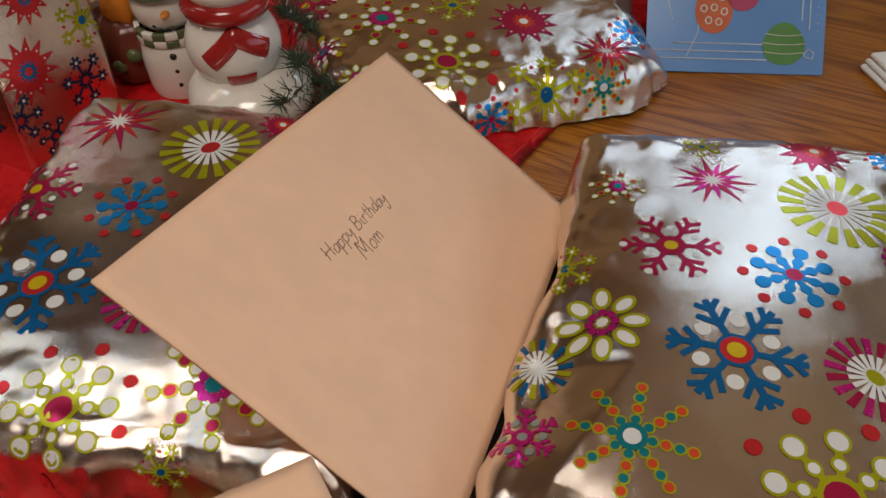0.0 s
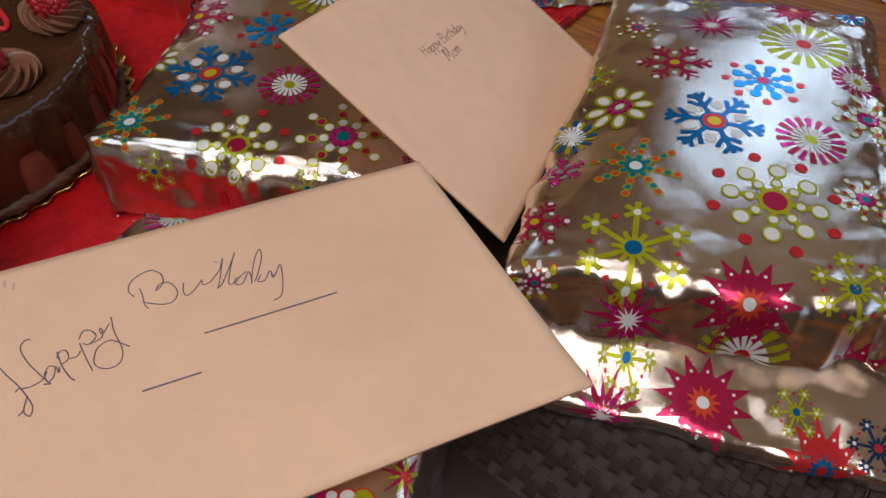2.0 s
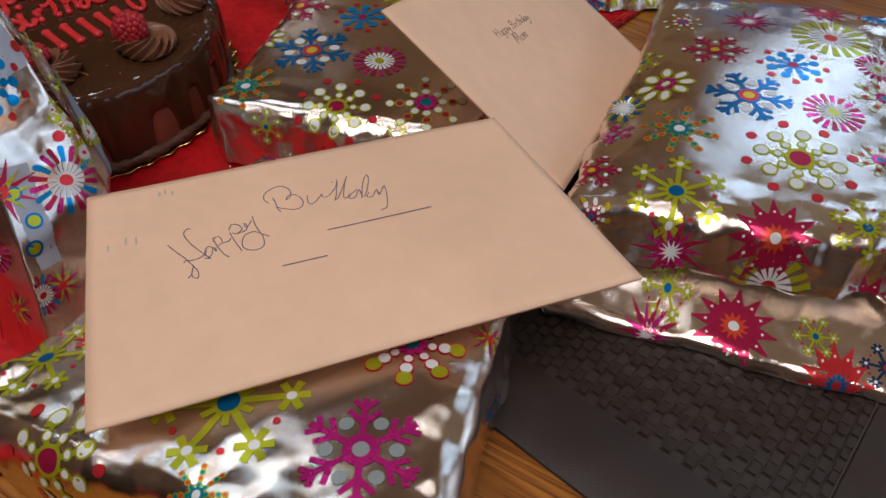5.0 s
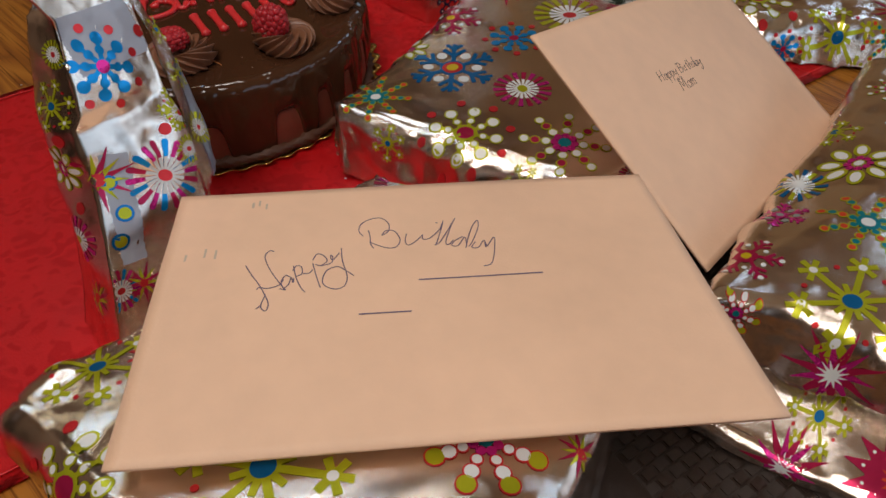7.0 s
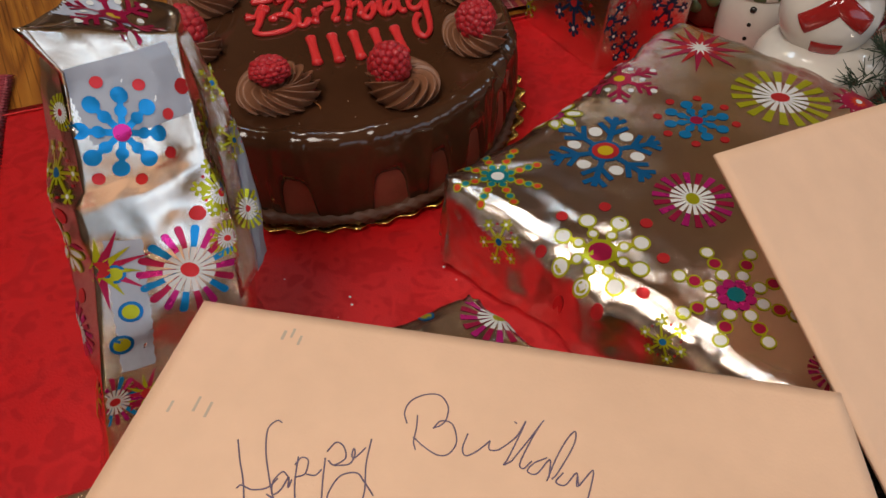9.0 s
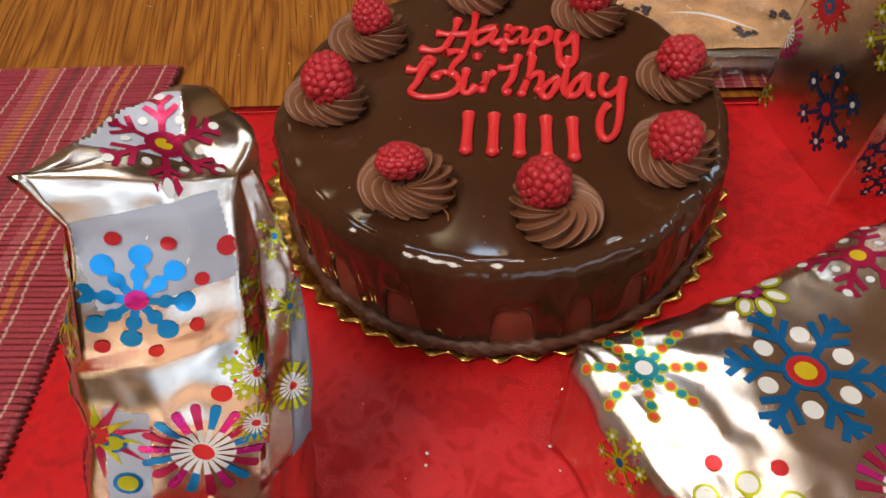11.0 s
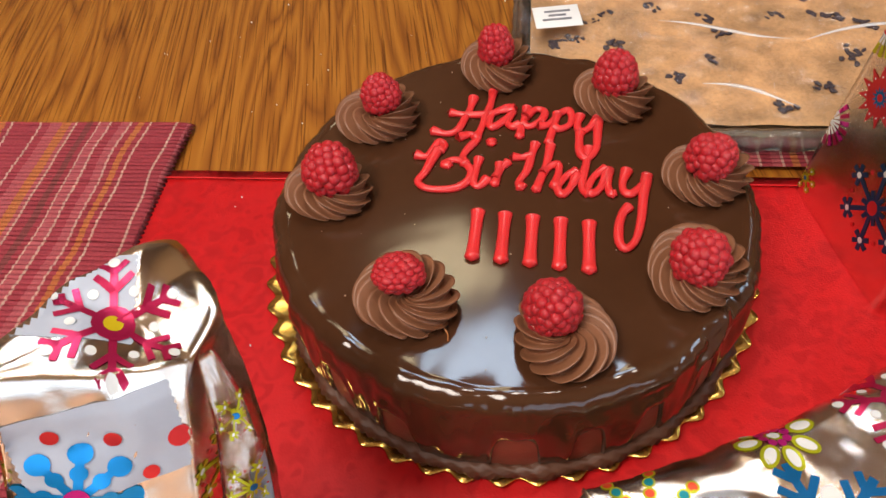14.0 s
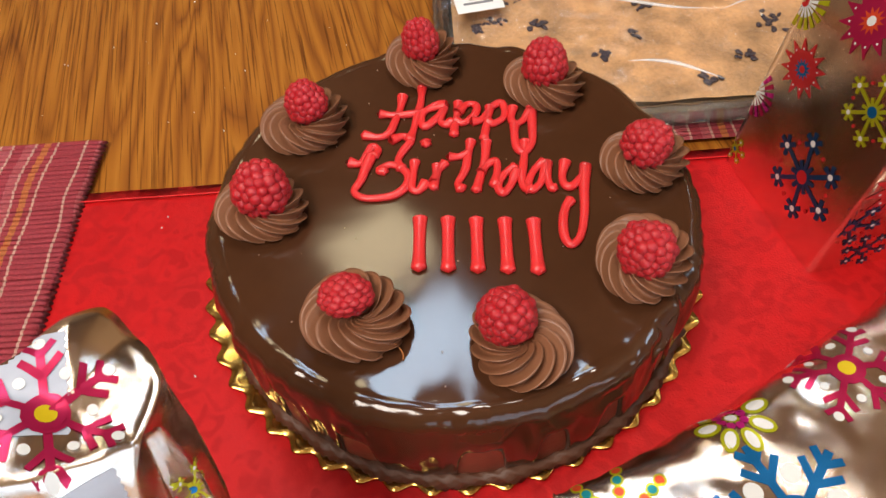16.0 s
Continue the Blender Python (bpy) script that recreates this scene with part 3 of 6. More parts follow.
def runner():
    def h(u, n):
        return 0.0012 + 0.0009 * noise.noise((u * 14, n * 14, 3)) + 0.0005 * noise.noise((u * 45, n * 45, 9))
    bm, rows = sheet(-0.75, 0.75, 0.123, 0.472, 0.0015, 0.012, 0.012, h)
    bmesh.ops.solidify(bm, geom=bm.faces[:], thickness=0.001)
    r = thing("table_runner", plan(0, 0.3, 0), "bright red damask cloth runner lying on the oak table", "table runner")
    part("cloth", bm, M_RED, r)
    for n in (0.131, 0.464):
        bm = bmesh.new()
        tube(bm, [plan(-0.75 + 0.01 * k, n, 0.0028 + h(-0.75 + 0.01 * k, n)) for k in range(151)], 0.0006, 4, 0.6)
        part("hem_stitch", bm, M_RED, r)


runner()


def striped_mat(u0, u1, n0, n1, label, edge_end=True):
    """Ribbed woven mat: cords across, stripes along."""
    per = 0.0037
    def h(u, n):
        ph = 2 * math.pi * n / per - math.pi / 2
        return 0.0022 + 0.00028 * math.sin(ph) + 0.0006 * noise.noise((u * 20, n * 20, 1)) + 0.0003 * math.sin(2 * math.pi * u / 0.006 + math.pi * math.floor(n / per))
    m = thing("striped_placemat", plan((u0 + u1) / 2, (n0 + n1) / 2, 0.003), label, "placemat", "striped placemats")
    bm, rows = sheet(u0 + 0.002, u1 - 0.002, n0 + 0.001, n1 - 0.001, 0.003, 0.012, 0.012, lambda u, n: 0.0011 + 0.0006 * noise.noise((u * 20, n * 20, 1)))
    part("backing", bm, M_STRIPE, m)
    for k in range(round((n1 - n0) / per)):
        a0 = n0 + per * k
        bm, rows = sheet(u0, u1, a0, a0 + per, 0.003, 0.0062, per / 6, lambda u, n: h(u, n - n0) - 0.00005 * abs((n - a0) / per * 2 - 1) ** 4)
        for row in (rows[-2:] if edge_end else ()):
            for j, v in enumerate(row):
                v.co += U * (0.0024 * math.sin(math.pi * j / 6) + 0.003 * noise.noise((a0 * 12, 2, 2)))
                if row is rows[-1]:
                    v.co.z = 0.0035
        bmesh.ops.solidify(bm, geom=bm.faces[:], thickness=0.0010)
        part("cord", bm, M_STRIPE, m)


striped_mat(-0.66, -0.219, 0.17, 0.517, "dark red ribbed placemat with cream, rose and orange stripes")
striped_mat(0.10, 0.52, 0.479, 0.80, "dark red striped ribbed placemat under the foil tray", False)


def brown_mat():
    m = thing("brown_placemat", plan(0.2, -0.08, 0), "dark brown vinyl placemat with a basket-weave centre", "placemat")
    u0, u1, n0, n1, bd = -0.010, 0.37, -0.245, 0.105, 0.046
    bm = bmesh.new()
    ax = Matrix((U, N, (0, 0, 1))).transposed()
    box(bm, plan((u0 + u1) / 2, (n0 + n1) / 2, 0.0011), (u1 - u0, n1 - n0, 0.0018), ax, 0.0006)
    part("backing", bm, M_MATBROWN, m, "", False)
    for a0, a1, b0, b1 in ((u0, u0 + bd, n0 + bd + 0.002, n1 - bd - 0.002), (u1 - bd, u1, n0 + bd + 0.002, n1 - bd - 0.002), (u0, u1, n0, n0 + bd), (u0, u1, n1 - bd, n1)):
        bm = bmesh.new()
        box(bm, plan((a0 + a1) / 2, (b0 + b1) / 2, 0.0027), (a1 - a0, b1 - b0, 0.0014), ax, 0.0005)
        part("border_strip", bm, M_MATBROWN, m, "plain smooth border strip", False)
    bm = bmesh.new()
    tube(bm, [plan(u0 + 0.004 * k, n0 + bd + 0.0012, 0.0036) for k in range(95)], 0.0005, 4)
    part("stitching", bm, M_STITCH, m)
    return m, (u0 + bd, u1 - bd, n0 + bd, n1 - bd)


BROWN_MAT, WEAVE = brown_mat()


# ---- wrapped gifts ----
def ridge(p, k):
    return abs(noise.noise(p * k)) * 2 - 0.45


def facet(p, k):
    """Flat planes that meet in straight creases, as in folded foil: heights at lattice corners, joined by plane pieces."""
    x, y, z = p.x * k, p.y * k, p.z * k
    sk = (x + y + z) / 3
    x, y, z = x + sk, y + sk, z + sk
    i, j, l = math.floor(x), math.floor(y), math.floor(z)
    at = [i + 0.5, j + 0.5, l + 0.5]
    f = sorted(((x - i, 0), (y - j, 1), (z - l, 2)), reverse=True)
    total = noise.cell(at) * (1 - f[0][0])
    for n, (v, axis) in enumerate(f):
        at[axis] += 1
        total += noise.cell(at) * (v - (f[n + 1][0] if n < 2 else 0.0))
    return total


def wrap(top, z0, radius=0.010, top_amp=0.0003, side_amp=0.003, seed=0.0, step=0.0018, ears=(), bulge=0.0, flare=0.06, front=1.0, left=None, soft=0.0006, lip=0.0, pinch=()):
    """Foil laid over a soft box: top holds the corners front-left, front-right, back-right, back-left; the sheet rolls over the
    edges and falls to z0. ears: corners that are pulled out to a point (place, reach, pull). lip: height at which the front tucks
    back under itself. pinch: (a, b, c, slope), where the top folds down outside the lines a-b-c."""
    fl, fr, br, bl = [Vector(c) for c in top]
    la, lb = ((fr - fl).length + (br - bl).length) / 2, ((bl - fl).length + (br - fr).length) / 2
    ea, eb = ((fr - fl) + (br - bl)).normalized(), ((bl - fl) + (br - fr)).normalized()
    ea.z = eb.z = 0
    hmax = max(c.z for c in (fl, fr, br, bl)) - z0
    m = radius * 0.57 + hmax + 0.002
    na, nb = round((la + 2 * m) / step), round((lb + 2 * m) / step)
    bm = bmesh.new()
    grid = []
    off = Vector((seed, seed * 1.7, seed * 0.6))
    for i in range(na + 1):
        row = []
        for j in range(nb + 1):
            a, b = -m + (la + 2 * m) * i / na, -m + (lb + 2 * m) * j / nb
            ac, bc = min(max(a, 0), la), min(max(b, 0), lb)
            oa, ob_ = a - ac, b - bc
            o = math.hypot(oa, ob_)
            s, t = ac / la, bc / lb
            p = fl * ((1 - s) * (1 - t)) + fr * (s * (1 - t)) + br * (s * t) + bl * ((1 - s) * t)
            p.z += bulge * (1 - (2 * s - 1) ** 2) * (1 - (2 * t - 1) ** 2)
            for pa, pb, pc, slope in pinch:
                out = min((Vector(e) - Vector(q)).xy.orthogonal().normalized().dot(p.xy - Vector(q).xy) for q, e in ((pa, pb), (pb, pc)))
                p.z -= slope * max(0.0, out)
            edge = min(ac, la - ac, bc, lb - bc)
            up = Vector((0, 0, 1))
            if o > 0:
                d = (ea * oa + eb * ob_) / o
                th = min(o / radius, math.pi / 2)
                drop = radius * (1 - math.cos(th)) + max(0.0, o - radius * math.pi / 2)
                drop = min(drop, p.z - z0)
                lf_ = flare if left is None else left[0] + (left[1] - left[0]) * max(0.0, (t - 0.7) / 0.3)
                fl_ = flare if oa >= 0 else flare + (lf_ - flare) * (-oa / o)
                under = max(0.0, drop - (p.z - lip - 0.004 * facet(Vector((ac, 0, seed)), 22))) if lip and -ob_ > abs(oa) else 0.0
                drop -= 0.85 * under
                p = p - d * (0.9 * under)
                p = p + d * (radius * math.sin(th) + fl_ * drop) - Vector((0, 0, drop))
                normal = d * math.sin(th) + up * math.cos(th)
                along = ac + bc
                q = Vector((along * 1.0 + 3 * math.atan2(ob_, oa) * 0.02, drop * 0.35, 0)) + off
                amp = side_amp * min(1, drop / 0.02 + 0.25) * (1 + (front - 1) * max(0.0, -ob_ / o))
                w = amp * (1.1 * facet(q, 21) + 0.6 * facet(q + off, 46) + 0.2 * facet(q - off, 100))
            else:
                normal = up
                w = 0.0
            q = p + off
            k = math.exp(-edge / 0.026) if o == 0 else 1.0
            w += top_amp * 0.6 * facet(q, 40) + 0.0014 * k * (side_amp / 0.003) * (1.0 * facet(q, 26) + 0.6 * facet(q + off, 58) + 0.22 * facet(q - off, 120)) + 0.0008 * noise.noise(q * 9) + soft * facet(q - off, 13)
            p = p + normal * w
            for (ex, ey, ez), reach, pull in ears:
                e = Vector((ex, ey, ez))
                f = max(0.0, 1 - (p - e).length / reach)
                if f > 0:
                    p = p.lerp(e, min(1.0, pull * f))
            p.z = max(p.z, z0 + 0.0004)
            row.append(bm.verts.new(p))
        grid.append(row)
    for i in range(na):
        for j in range(nb):
            bm.faces.new((grid[i][j], grid[i + 1][j], grid[i + 1][j + 1], grid[i][j + 1]))
    bmesh.ops.remove_doubles(bm, verts=bm.verts, dist=0.0002)
    bmesh.ops.recalc_face_normals(bm, faces=bm.faces)
    return bm


# ---- printed figures on the foil ----
def disc(x, y, r, ink, layer=0, ry=None, turn=0.0, n=14):
    """A filled round in the plane of a figure: rings of points from its middle."""
    ry = ry or r
    ca, sa = math.cos(turn), math.sin(turn)
    pts, faces = [(x, y)], []
    rings = 1 if r < 0.0035 else (2 if r < 0.008 else 4)
    for k in range(1, rings + 1):
        for i in range(n):
            a = 2 * math.pi * i / n
            px, py = r * k / rings * math.cos(a), ry * k / rings * math.sin(a)
            pts.append((x + px * ca - py * sa, y + px * sa + py * ca))
    faces += [(0, 1 + i, 1 + (i + 1) % n) for i in range(n)]
    for k in range(rings - 1):
        b = 1 + k * n
        faces += [(b + i, b + n + i, b + n + (i + 1) % n, b + (i + 1) % n) for i in range(n)]
    return pts, faces, ink, layer


def ray_bar(a, r0, r1, w0, w1, ink, layer=0, round_end=False, ox=0.0, oy=0.0):
    """A straight ray from radius r0 to r1 with its widths at both ends."""
    c, s = math.cos(a), math.sin(a)
    n = max(2, int((r1 - r0) / 0.003) + 1)
    prof = [(r0 + (r1 - r0) * k / n, w0 + (w1 - w0) * k / n) for k in range(n + 1)]
    if round_end:
        prof += [(r1 + w1 * 0.30, w1 * 0.8), (r1 + w1 * 0.46, w1 * 0.4)]
    pts = []
    for r, w in prof:
        for side in (-0.5, 0, 0.5):
            pts.append((ox + r * c - w * side * s, oy + r * s + w * side * c))
    faces = []
    for k in range(len(prof) - 1):
        b = 3 * k
        faces += [(b, b + 3, b + 4, b + 1), (b + 1, b + 4, b + 5, b + 2)]
    return pts, faces, ink, layer


def figure(kind, R):
    """The pieces of one printed figure of radius R: flat outlines with an ink and a layer."""
    T, out = 2 * math.pi, []
    def ring(n, r, f, ph=0.0):
        for i in range(n):
            a = T * (i + ph) / n
            out.extend(f(a, r * math.cos(a), r * math.sin(a)))
    if kind in ("snow_blue", "snow_pink", "snow_crimson"):
        ink, mid, dot, core = {"snow_blue": ("b", "r", "w", "y"), "snow_pink": ("m", "m", "e", "e"), "snow_crimson": ("c", "c", "w", "y")}[kind]
        def arm(a, x, y):
            got = [ray_bar(a, 0, R, R * 0.11, R * 0.11, ink)]
            for r in (0.5, 0.78):
                for sg in (-1, 1):
                    got.append(ray_bar(a + sg * 0.8, 0, R * (0.36 if r < 0.6 else 0.26), R * 0.10, R * 0.10, ink, 0, False, R * r * math.cos(a), R * r * math.sin(a)))
            return got
        ring(6, R, arm)
        ring(6, R * 0.56, lambda a, x, y: [disc(x, y, R * (0.125 if kind != "snow_crimson" else 0.075), dot, 1)], 0.5)
        if kind == "snow_crimson":
            ring(6, R * 0.95, lambda a, x, y: [disc(x, y, R * 0.085, dot, 1)])
        out += [disc(0, 0, R * 0.30, ink, 1), disc(0, 0, R * 0.24, mid, 2), disc(0, 0, R * 0.14, core, 3)]
    elif kind in ("daisy_pink", "daisy_green", "sun_bag", "daisy_blue"):
        outer, core = {"daisy_pink": ("cm", "g"), "daisy_green": ("g", "r"), "sun_bag": ("scm", "r"), "daisy_blue": ("gb", "w")}[kind]
        n = 18
        for i in range(n):
            a = T * i / n
            out.append(ray_bar(a, R * 0.25, R * 0.92, R * 0.07, R * 0.17, outer[i % len(outer)], 0, kind == "sun_bag"))
            out.append(ray_bar(a, R * 0.1, R * 0.52, R * 0.05, R * 0.11, "w", 1))
        out.append(disc(0, 0, R * 0.19, core, 2, R * 0.16))
    elif kind in ("dots_lime", "dots_teal"):
        if kind == "dots_lime":
            def arm(a, x, y):
                got = [ray_bar(a, 0, R * 0.7, R * 0.09, R * 0.09, "g")]
                for r, q in ((0.38, 0.10), (0.66, 0.15)):
                    got += [disc(R * r * math.cos(a), R * r * math.sin(a), R * q, "g", 1), disc(R * r * math.cos(a), R * r * math.sin(a), R * (q - 0.035), "w", 2)]
                return got
            ring(8, R, arm)
            ring(8, R * 0.95, lambda a, x, y: [disc(x, y, R * 0.10, "r", 1)], 0.5)
            out += [disc(0, 0, R * 0.26, "g", 1), disc(0, 0, R * 0.19, "c", 2)]
        else:
            def arm(a, x, y):
                got = []
                for k, r in enumerate((0.30, 0.5, 0.7, 0.9)):
                    cx, cy = R * r * math.cos(a), R * r * math.sin(a)
                    got += [disc(cx, cy, R * 0.105, "g", 0, None, 0, 10), disc(cx, cy, R * 0.075, "to"[k % 2], 1, None, 0, 10)]
                return got
            ring(8, R, arm)
            out += [disc(0, 0, R * 0.24, "t", 2), disc(0, 0, R * 0.14, "w", 3)]
    elif kind in ("comp_blue", "comp_bag"):
        def arm(a, x, y):
            got = [ray_bar(a, 0, R * 0.62, R * 0.13, R * 0.10, "s")]
            got += [disc(R * 0.38 * math.cos(a), R * 0.38 * math.sin(a), R * 0.11, "s", 1), disc(R * 0.66 * math.cos(a), R * 0.66 * math.sin(a), R * 0.15, "s", 1)]
            return got
        ring(8, R, arm)
        ring(8, R * 0.93, lambda a, x, y: [disc(x, y, R * 0.11, "r", 1)], 0.5)
        out += [disc(0, 0, R * 0.16, "c" if kind == "comp_blue" else "m", 2)]
    elif kind in ("spike_pink", "spike_green", "spike_mag"):
        outer = {"spike_pink": "rc", "spike_green": "gc", "spike_mag": "mc"}[kind]
        for i in range(14):
            out.append(ray_bar(T * i / 14, 0, R * (1.0 if i % 2 else 0.78), R * 0.24, R * 0.01, outer[i % 2]))
        if kind != "spike_green":
            for i in range(12):
                out.append(ray_bar(T * i / 12, 0, R * 0.3, R * 0.10, R * 0.01, "w", 1))
        else:
            out.append(disc(0, 0, R * 0.2, "r", 1))
    elif kind in ("star_red", "star_crimson"):
        ink = "r" if kind == "star_red" else "c"
        for i in range(12):
            out.append(ray_bar(T * i / 12, R * 0.3, R, R * 0.46, R * 0.02, ink))
        out.append(disc(0, 0, R * 0.62, ink, 0))
        for i in range(12):
            out.append(ray_bar(T * (i + 0.5) / 12, R * 0.1, R * 0.36, R * 0.16, R * 0.01, "b" if ink == "r" else "o", 1))
        ring(12, R * 0.66, lambda a, x, y: [disc(x, y, R * 0.035, "w", 1, None, 0, 8)])
        out += [disc(0, 0, R * 0.13, "r" if ink == "r" else "w", 2)]
    elif kind in ("cluster_lime", "cluster_navy"):
        ink, core = ("g", "b") if kind == "cluster_lime" else ("n", "r")
        def arm(a, x, y):
            got = [ray_bar(a, 0, R * 0.75, R * 0.10, R * 0.10, ink)]
            for k in range(6):
                got.append(ray_bar(T * k / 6 + a, 0, R * 0.24, R * 0.09, R * 0.11, ink, 0, False, R * 0.78 * math.cos(a), R * 0.78 * math.sin(a)))
            got.append(disc(R * 0.78 * math.cos(a), R * 0.78 * math.sin(a), R * 0.07, "w", 1, None, 0, 8))
            return got
        ring(6, R, arm)
        for i in range(12):
            out.append(ray_bar(T * i / 12, 0, R * 0.36, R * 0.10, R * 0.09, ink, 1))
        ring(6, R * 0.72, lambda a, x, y: [disc(x, y, R * 0.05, "r", 1, None, 0, 8)], 0.5)
        out += [disc(0, 0, R * 0.15, core, 2)]
    elif kind == "loop":
        for i in range(8):
            a = T * i / 8
            cx, cy = R * 0.66 * math.cos(a), R * 0.66 * math.sin(a)
            out += [ray_bar(a, R * 0.1, R * 0.5, R * 0.08, R * 0.12, "g"), disc(cx, cy, R * 0.32, "g", 1, R * 0.21, a), disc(cx, cy, R * 0.23, "w", 2, R * 0.13, a)]
        ring(8, R * 0.26, lambda a, x, y: [disc(x, y, R * 0.10, "m", 2, None, 0, 10)])
        out += [disc(0, 0, R * 0.12, "w", 3)]
    elif kind in ("molecule", "molecule_lime"):
        inks = ("w", "c", "w") if kind == "molecule" else ("w", "w", "g")
        def arm(a, x, y):
            got = [ray_bar(a, 0, R * 0.86, R * 0.05, R * 0.05, "g" if kind == "molecule" else "r")]
            for k, r in enumerate((0.40, 0.64, 0.88)):
                cx, cy = R * r * math.cos(a), R * r * math.sin(a)
                q = 0.09 if kind == "molecule" else 0.085 + 0.035 * k
                got += [disc(cx, cy, R * (q + 0.03), "g" if kind == "molecule" else "r", 1, None, 0, 12), disc(cx, cy, R * q, inks[k], 2, None, 0, 12)]
            return got
        ring(8, R, arm)
        ring(8, R * 0.22, lambda a, x, y: [disc(x, y, R * 0.09, "m", 2, None, 0, 10)])
        out += [disc(0, 0, R * 0.14, "t", 3)]
    elif kind == "lime_dot":
        out += [disc(0, 0, R, "b", 0), disc(0, 0, R * 0.7, "g", 1)]
    elif kind == "red_dot":
        out += [disc(0, 0, R, "r", 0)]
    return out


FIGURE_NAME = {"snow": "snowflake_print", "daisy": "daisy_print", "sun": "sunburst_print", "dots": "dotted_star_print", "comp": "bobble_star_print", "spike": "spiky_star_print",
               "star": "star_print", "cluster": "flower_cluster_print", "loop": "loop_flower_print", "molecule": "bobble_flower_print", "lime": "dot_print", "red": "dot_print"}


def drape(paper, parent, rows, seed, lift=0.00016, over=()):
    """Lays printed figures onto the foil: rows of (kind, x, y, z, radius, normal), each draped along its normal."""
    rng = random.Random(seed)
    base = base_of(parent)
    from mathutils import bvhtree
    verts, polys = [], []
    for ob in [paper] + list(over):
        n0 = len(verts)
        verts += [v.co + base for v in ob.data.vertices]
        polys += [tuple(i + n0 for i in p.vertices) for p in ob.data.polygons]
    tree = bvhtree.BVHTree.FromPolygons(verts, polys)
    for kind, x, y, z, R, nrm in rows:
        n = Vector(nrm).normalized()
        t1 = (Vector((0, 0, 1)).cross(n) if abs(n.z) < 0.9 else Vector((1, 0, 0)) - n * n.x).normalized()
        t2 = n.cross(t1)
        spin = rng.uniform(0, 6.28)
        c, s = math.cos(spin), math.sin(spin)
        by_ink, bm = {}, bmesh.new()
        inks = []
        for pts, faces, ink, layer in figure(kind, R):
            vs = []
            for px, py in pts:
                q = Vector((x, y, z)) + t1 * (px * c - py * s) + t2 * (px * s + py * c)
                hit, hn, _, dist = tree.ray_cast(q + n * 0.03, -n, 0.07)
                if hit is None:
                    vs.append(None)
                else:
                    if hn.dot(n) < 0:
                        hn = -hn
                    vs.append(bm.verts.new(hit + hn * (lift + 0.00008 * layer) + n * (lift * 0.5)))
            if ink not in inks:
                inks.append(ink)
            for f in faces:
                q = [vs[i] for i in f]
                if None in q:
                    continue
                flat_len = max(math.hypot(pts[a][0] - pts[b][0], pts[a][1] - pts[b][1]) for a in f for b in f)
                if max((a.co - b.co).length for a in q for b in q) > 2.2 * flat_len + 0.0006:
                    continue
                nf = bm.faces.new(q)
                nf.material_index = inks.index(ink)
        if bm.faces:
            part(FIGURE_NAME[kind.split("_")[0]], bm, [INK[i] for i in inks], parent)
        else:
            bm.free()


UP = (0, 0, 1)
GROUP = "gifts wrapped in the same printed foil"


def gift(at, label, bm, rows, seed, lift=0.00016):
    g = thing("gift", at, label, "gift", GROUP)
    paper = part("wrapping_paper", bm, M_FOIL, g)
    drape(paper, g, rows, seed, lift)
    return g


FIG_A = (
    ("snow_blue", -0.132, 0.235, 0.052, 0.0306, UP),
    ("daisy_pink", -0.078, 0.227, 0.053, 0.0216, UP),
    ("dots_lime", -0.097, 0.17, 0.05, 0.0301, (0, -0.35, 0.94)),
    ("comp_blue", -0.104, 0.287, 0.054, 0.0228, UP),
    ("snow_crimson", -0.159, 0.299, 0.052, 0.024, (-0.2, 0, 0.98)),
    ("spike_pink", -0.135, 0.359, 0.053, 0.0287, UP),
    ("daisy_green", -0.075, 0.336, 0.055, 0.0301, UP),
    ("dots_teal", -0.168, 0.185, 0.05, 0.024, (-0.3, -0.2, 0.93)),
    ("loop", -0.173, 0.248, 0.049, 0.017, UP),
    ("molecule", -0.036, 0.183, 0.052, 0.029, (0, -0.3, 0.95)),
    ("star_crimson", -0.038, 0.359, 0.054, 0.0146, UP),
    ("daisy_pink", 0.011, 0.168, 0.051, 0.0104, UP),
    ("cluster_lime", -0.147, 0.151, 0.041, 0.0127, (-0.2, -0.8, 0.5)),
    ("cluster_lime", -0.052, 0.147, 0.041, 0.0112, (-0.0, -0.9, 0.4)),
)
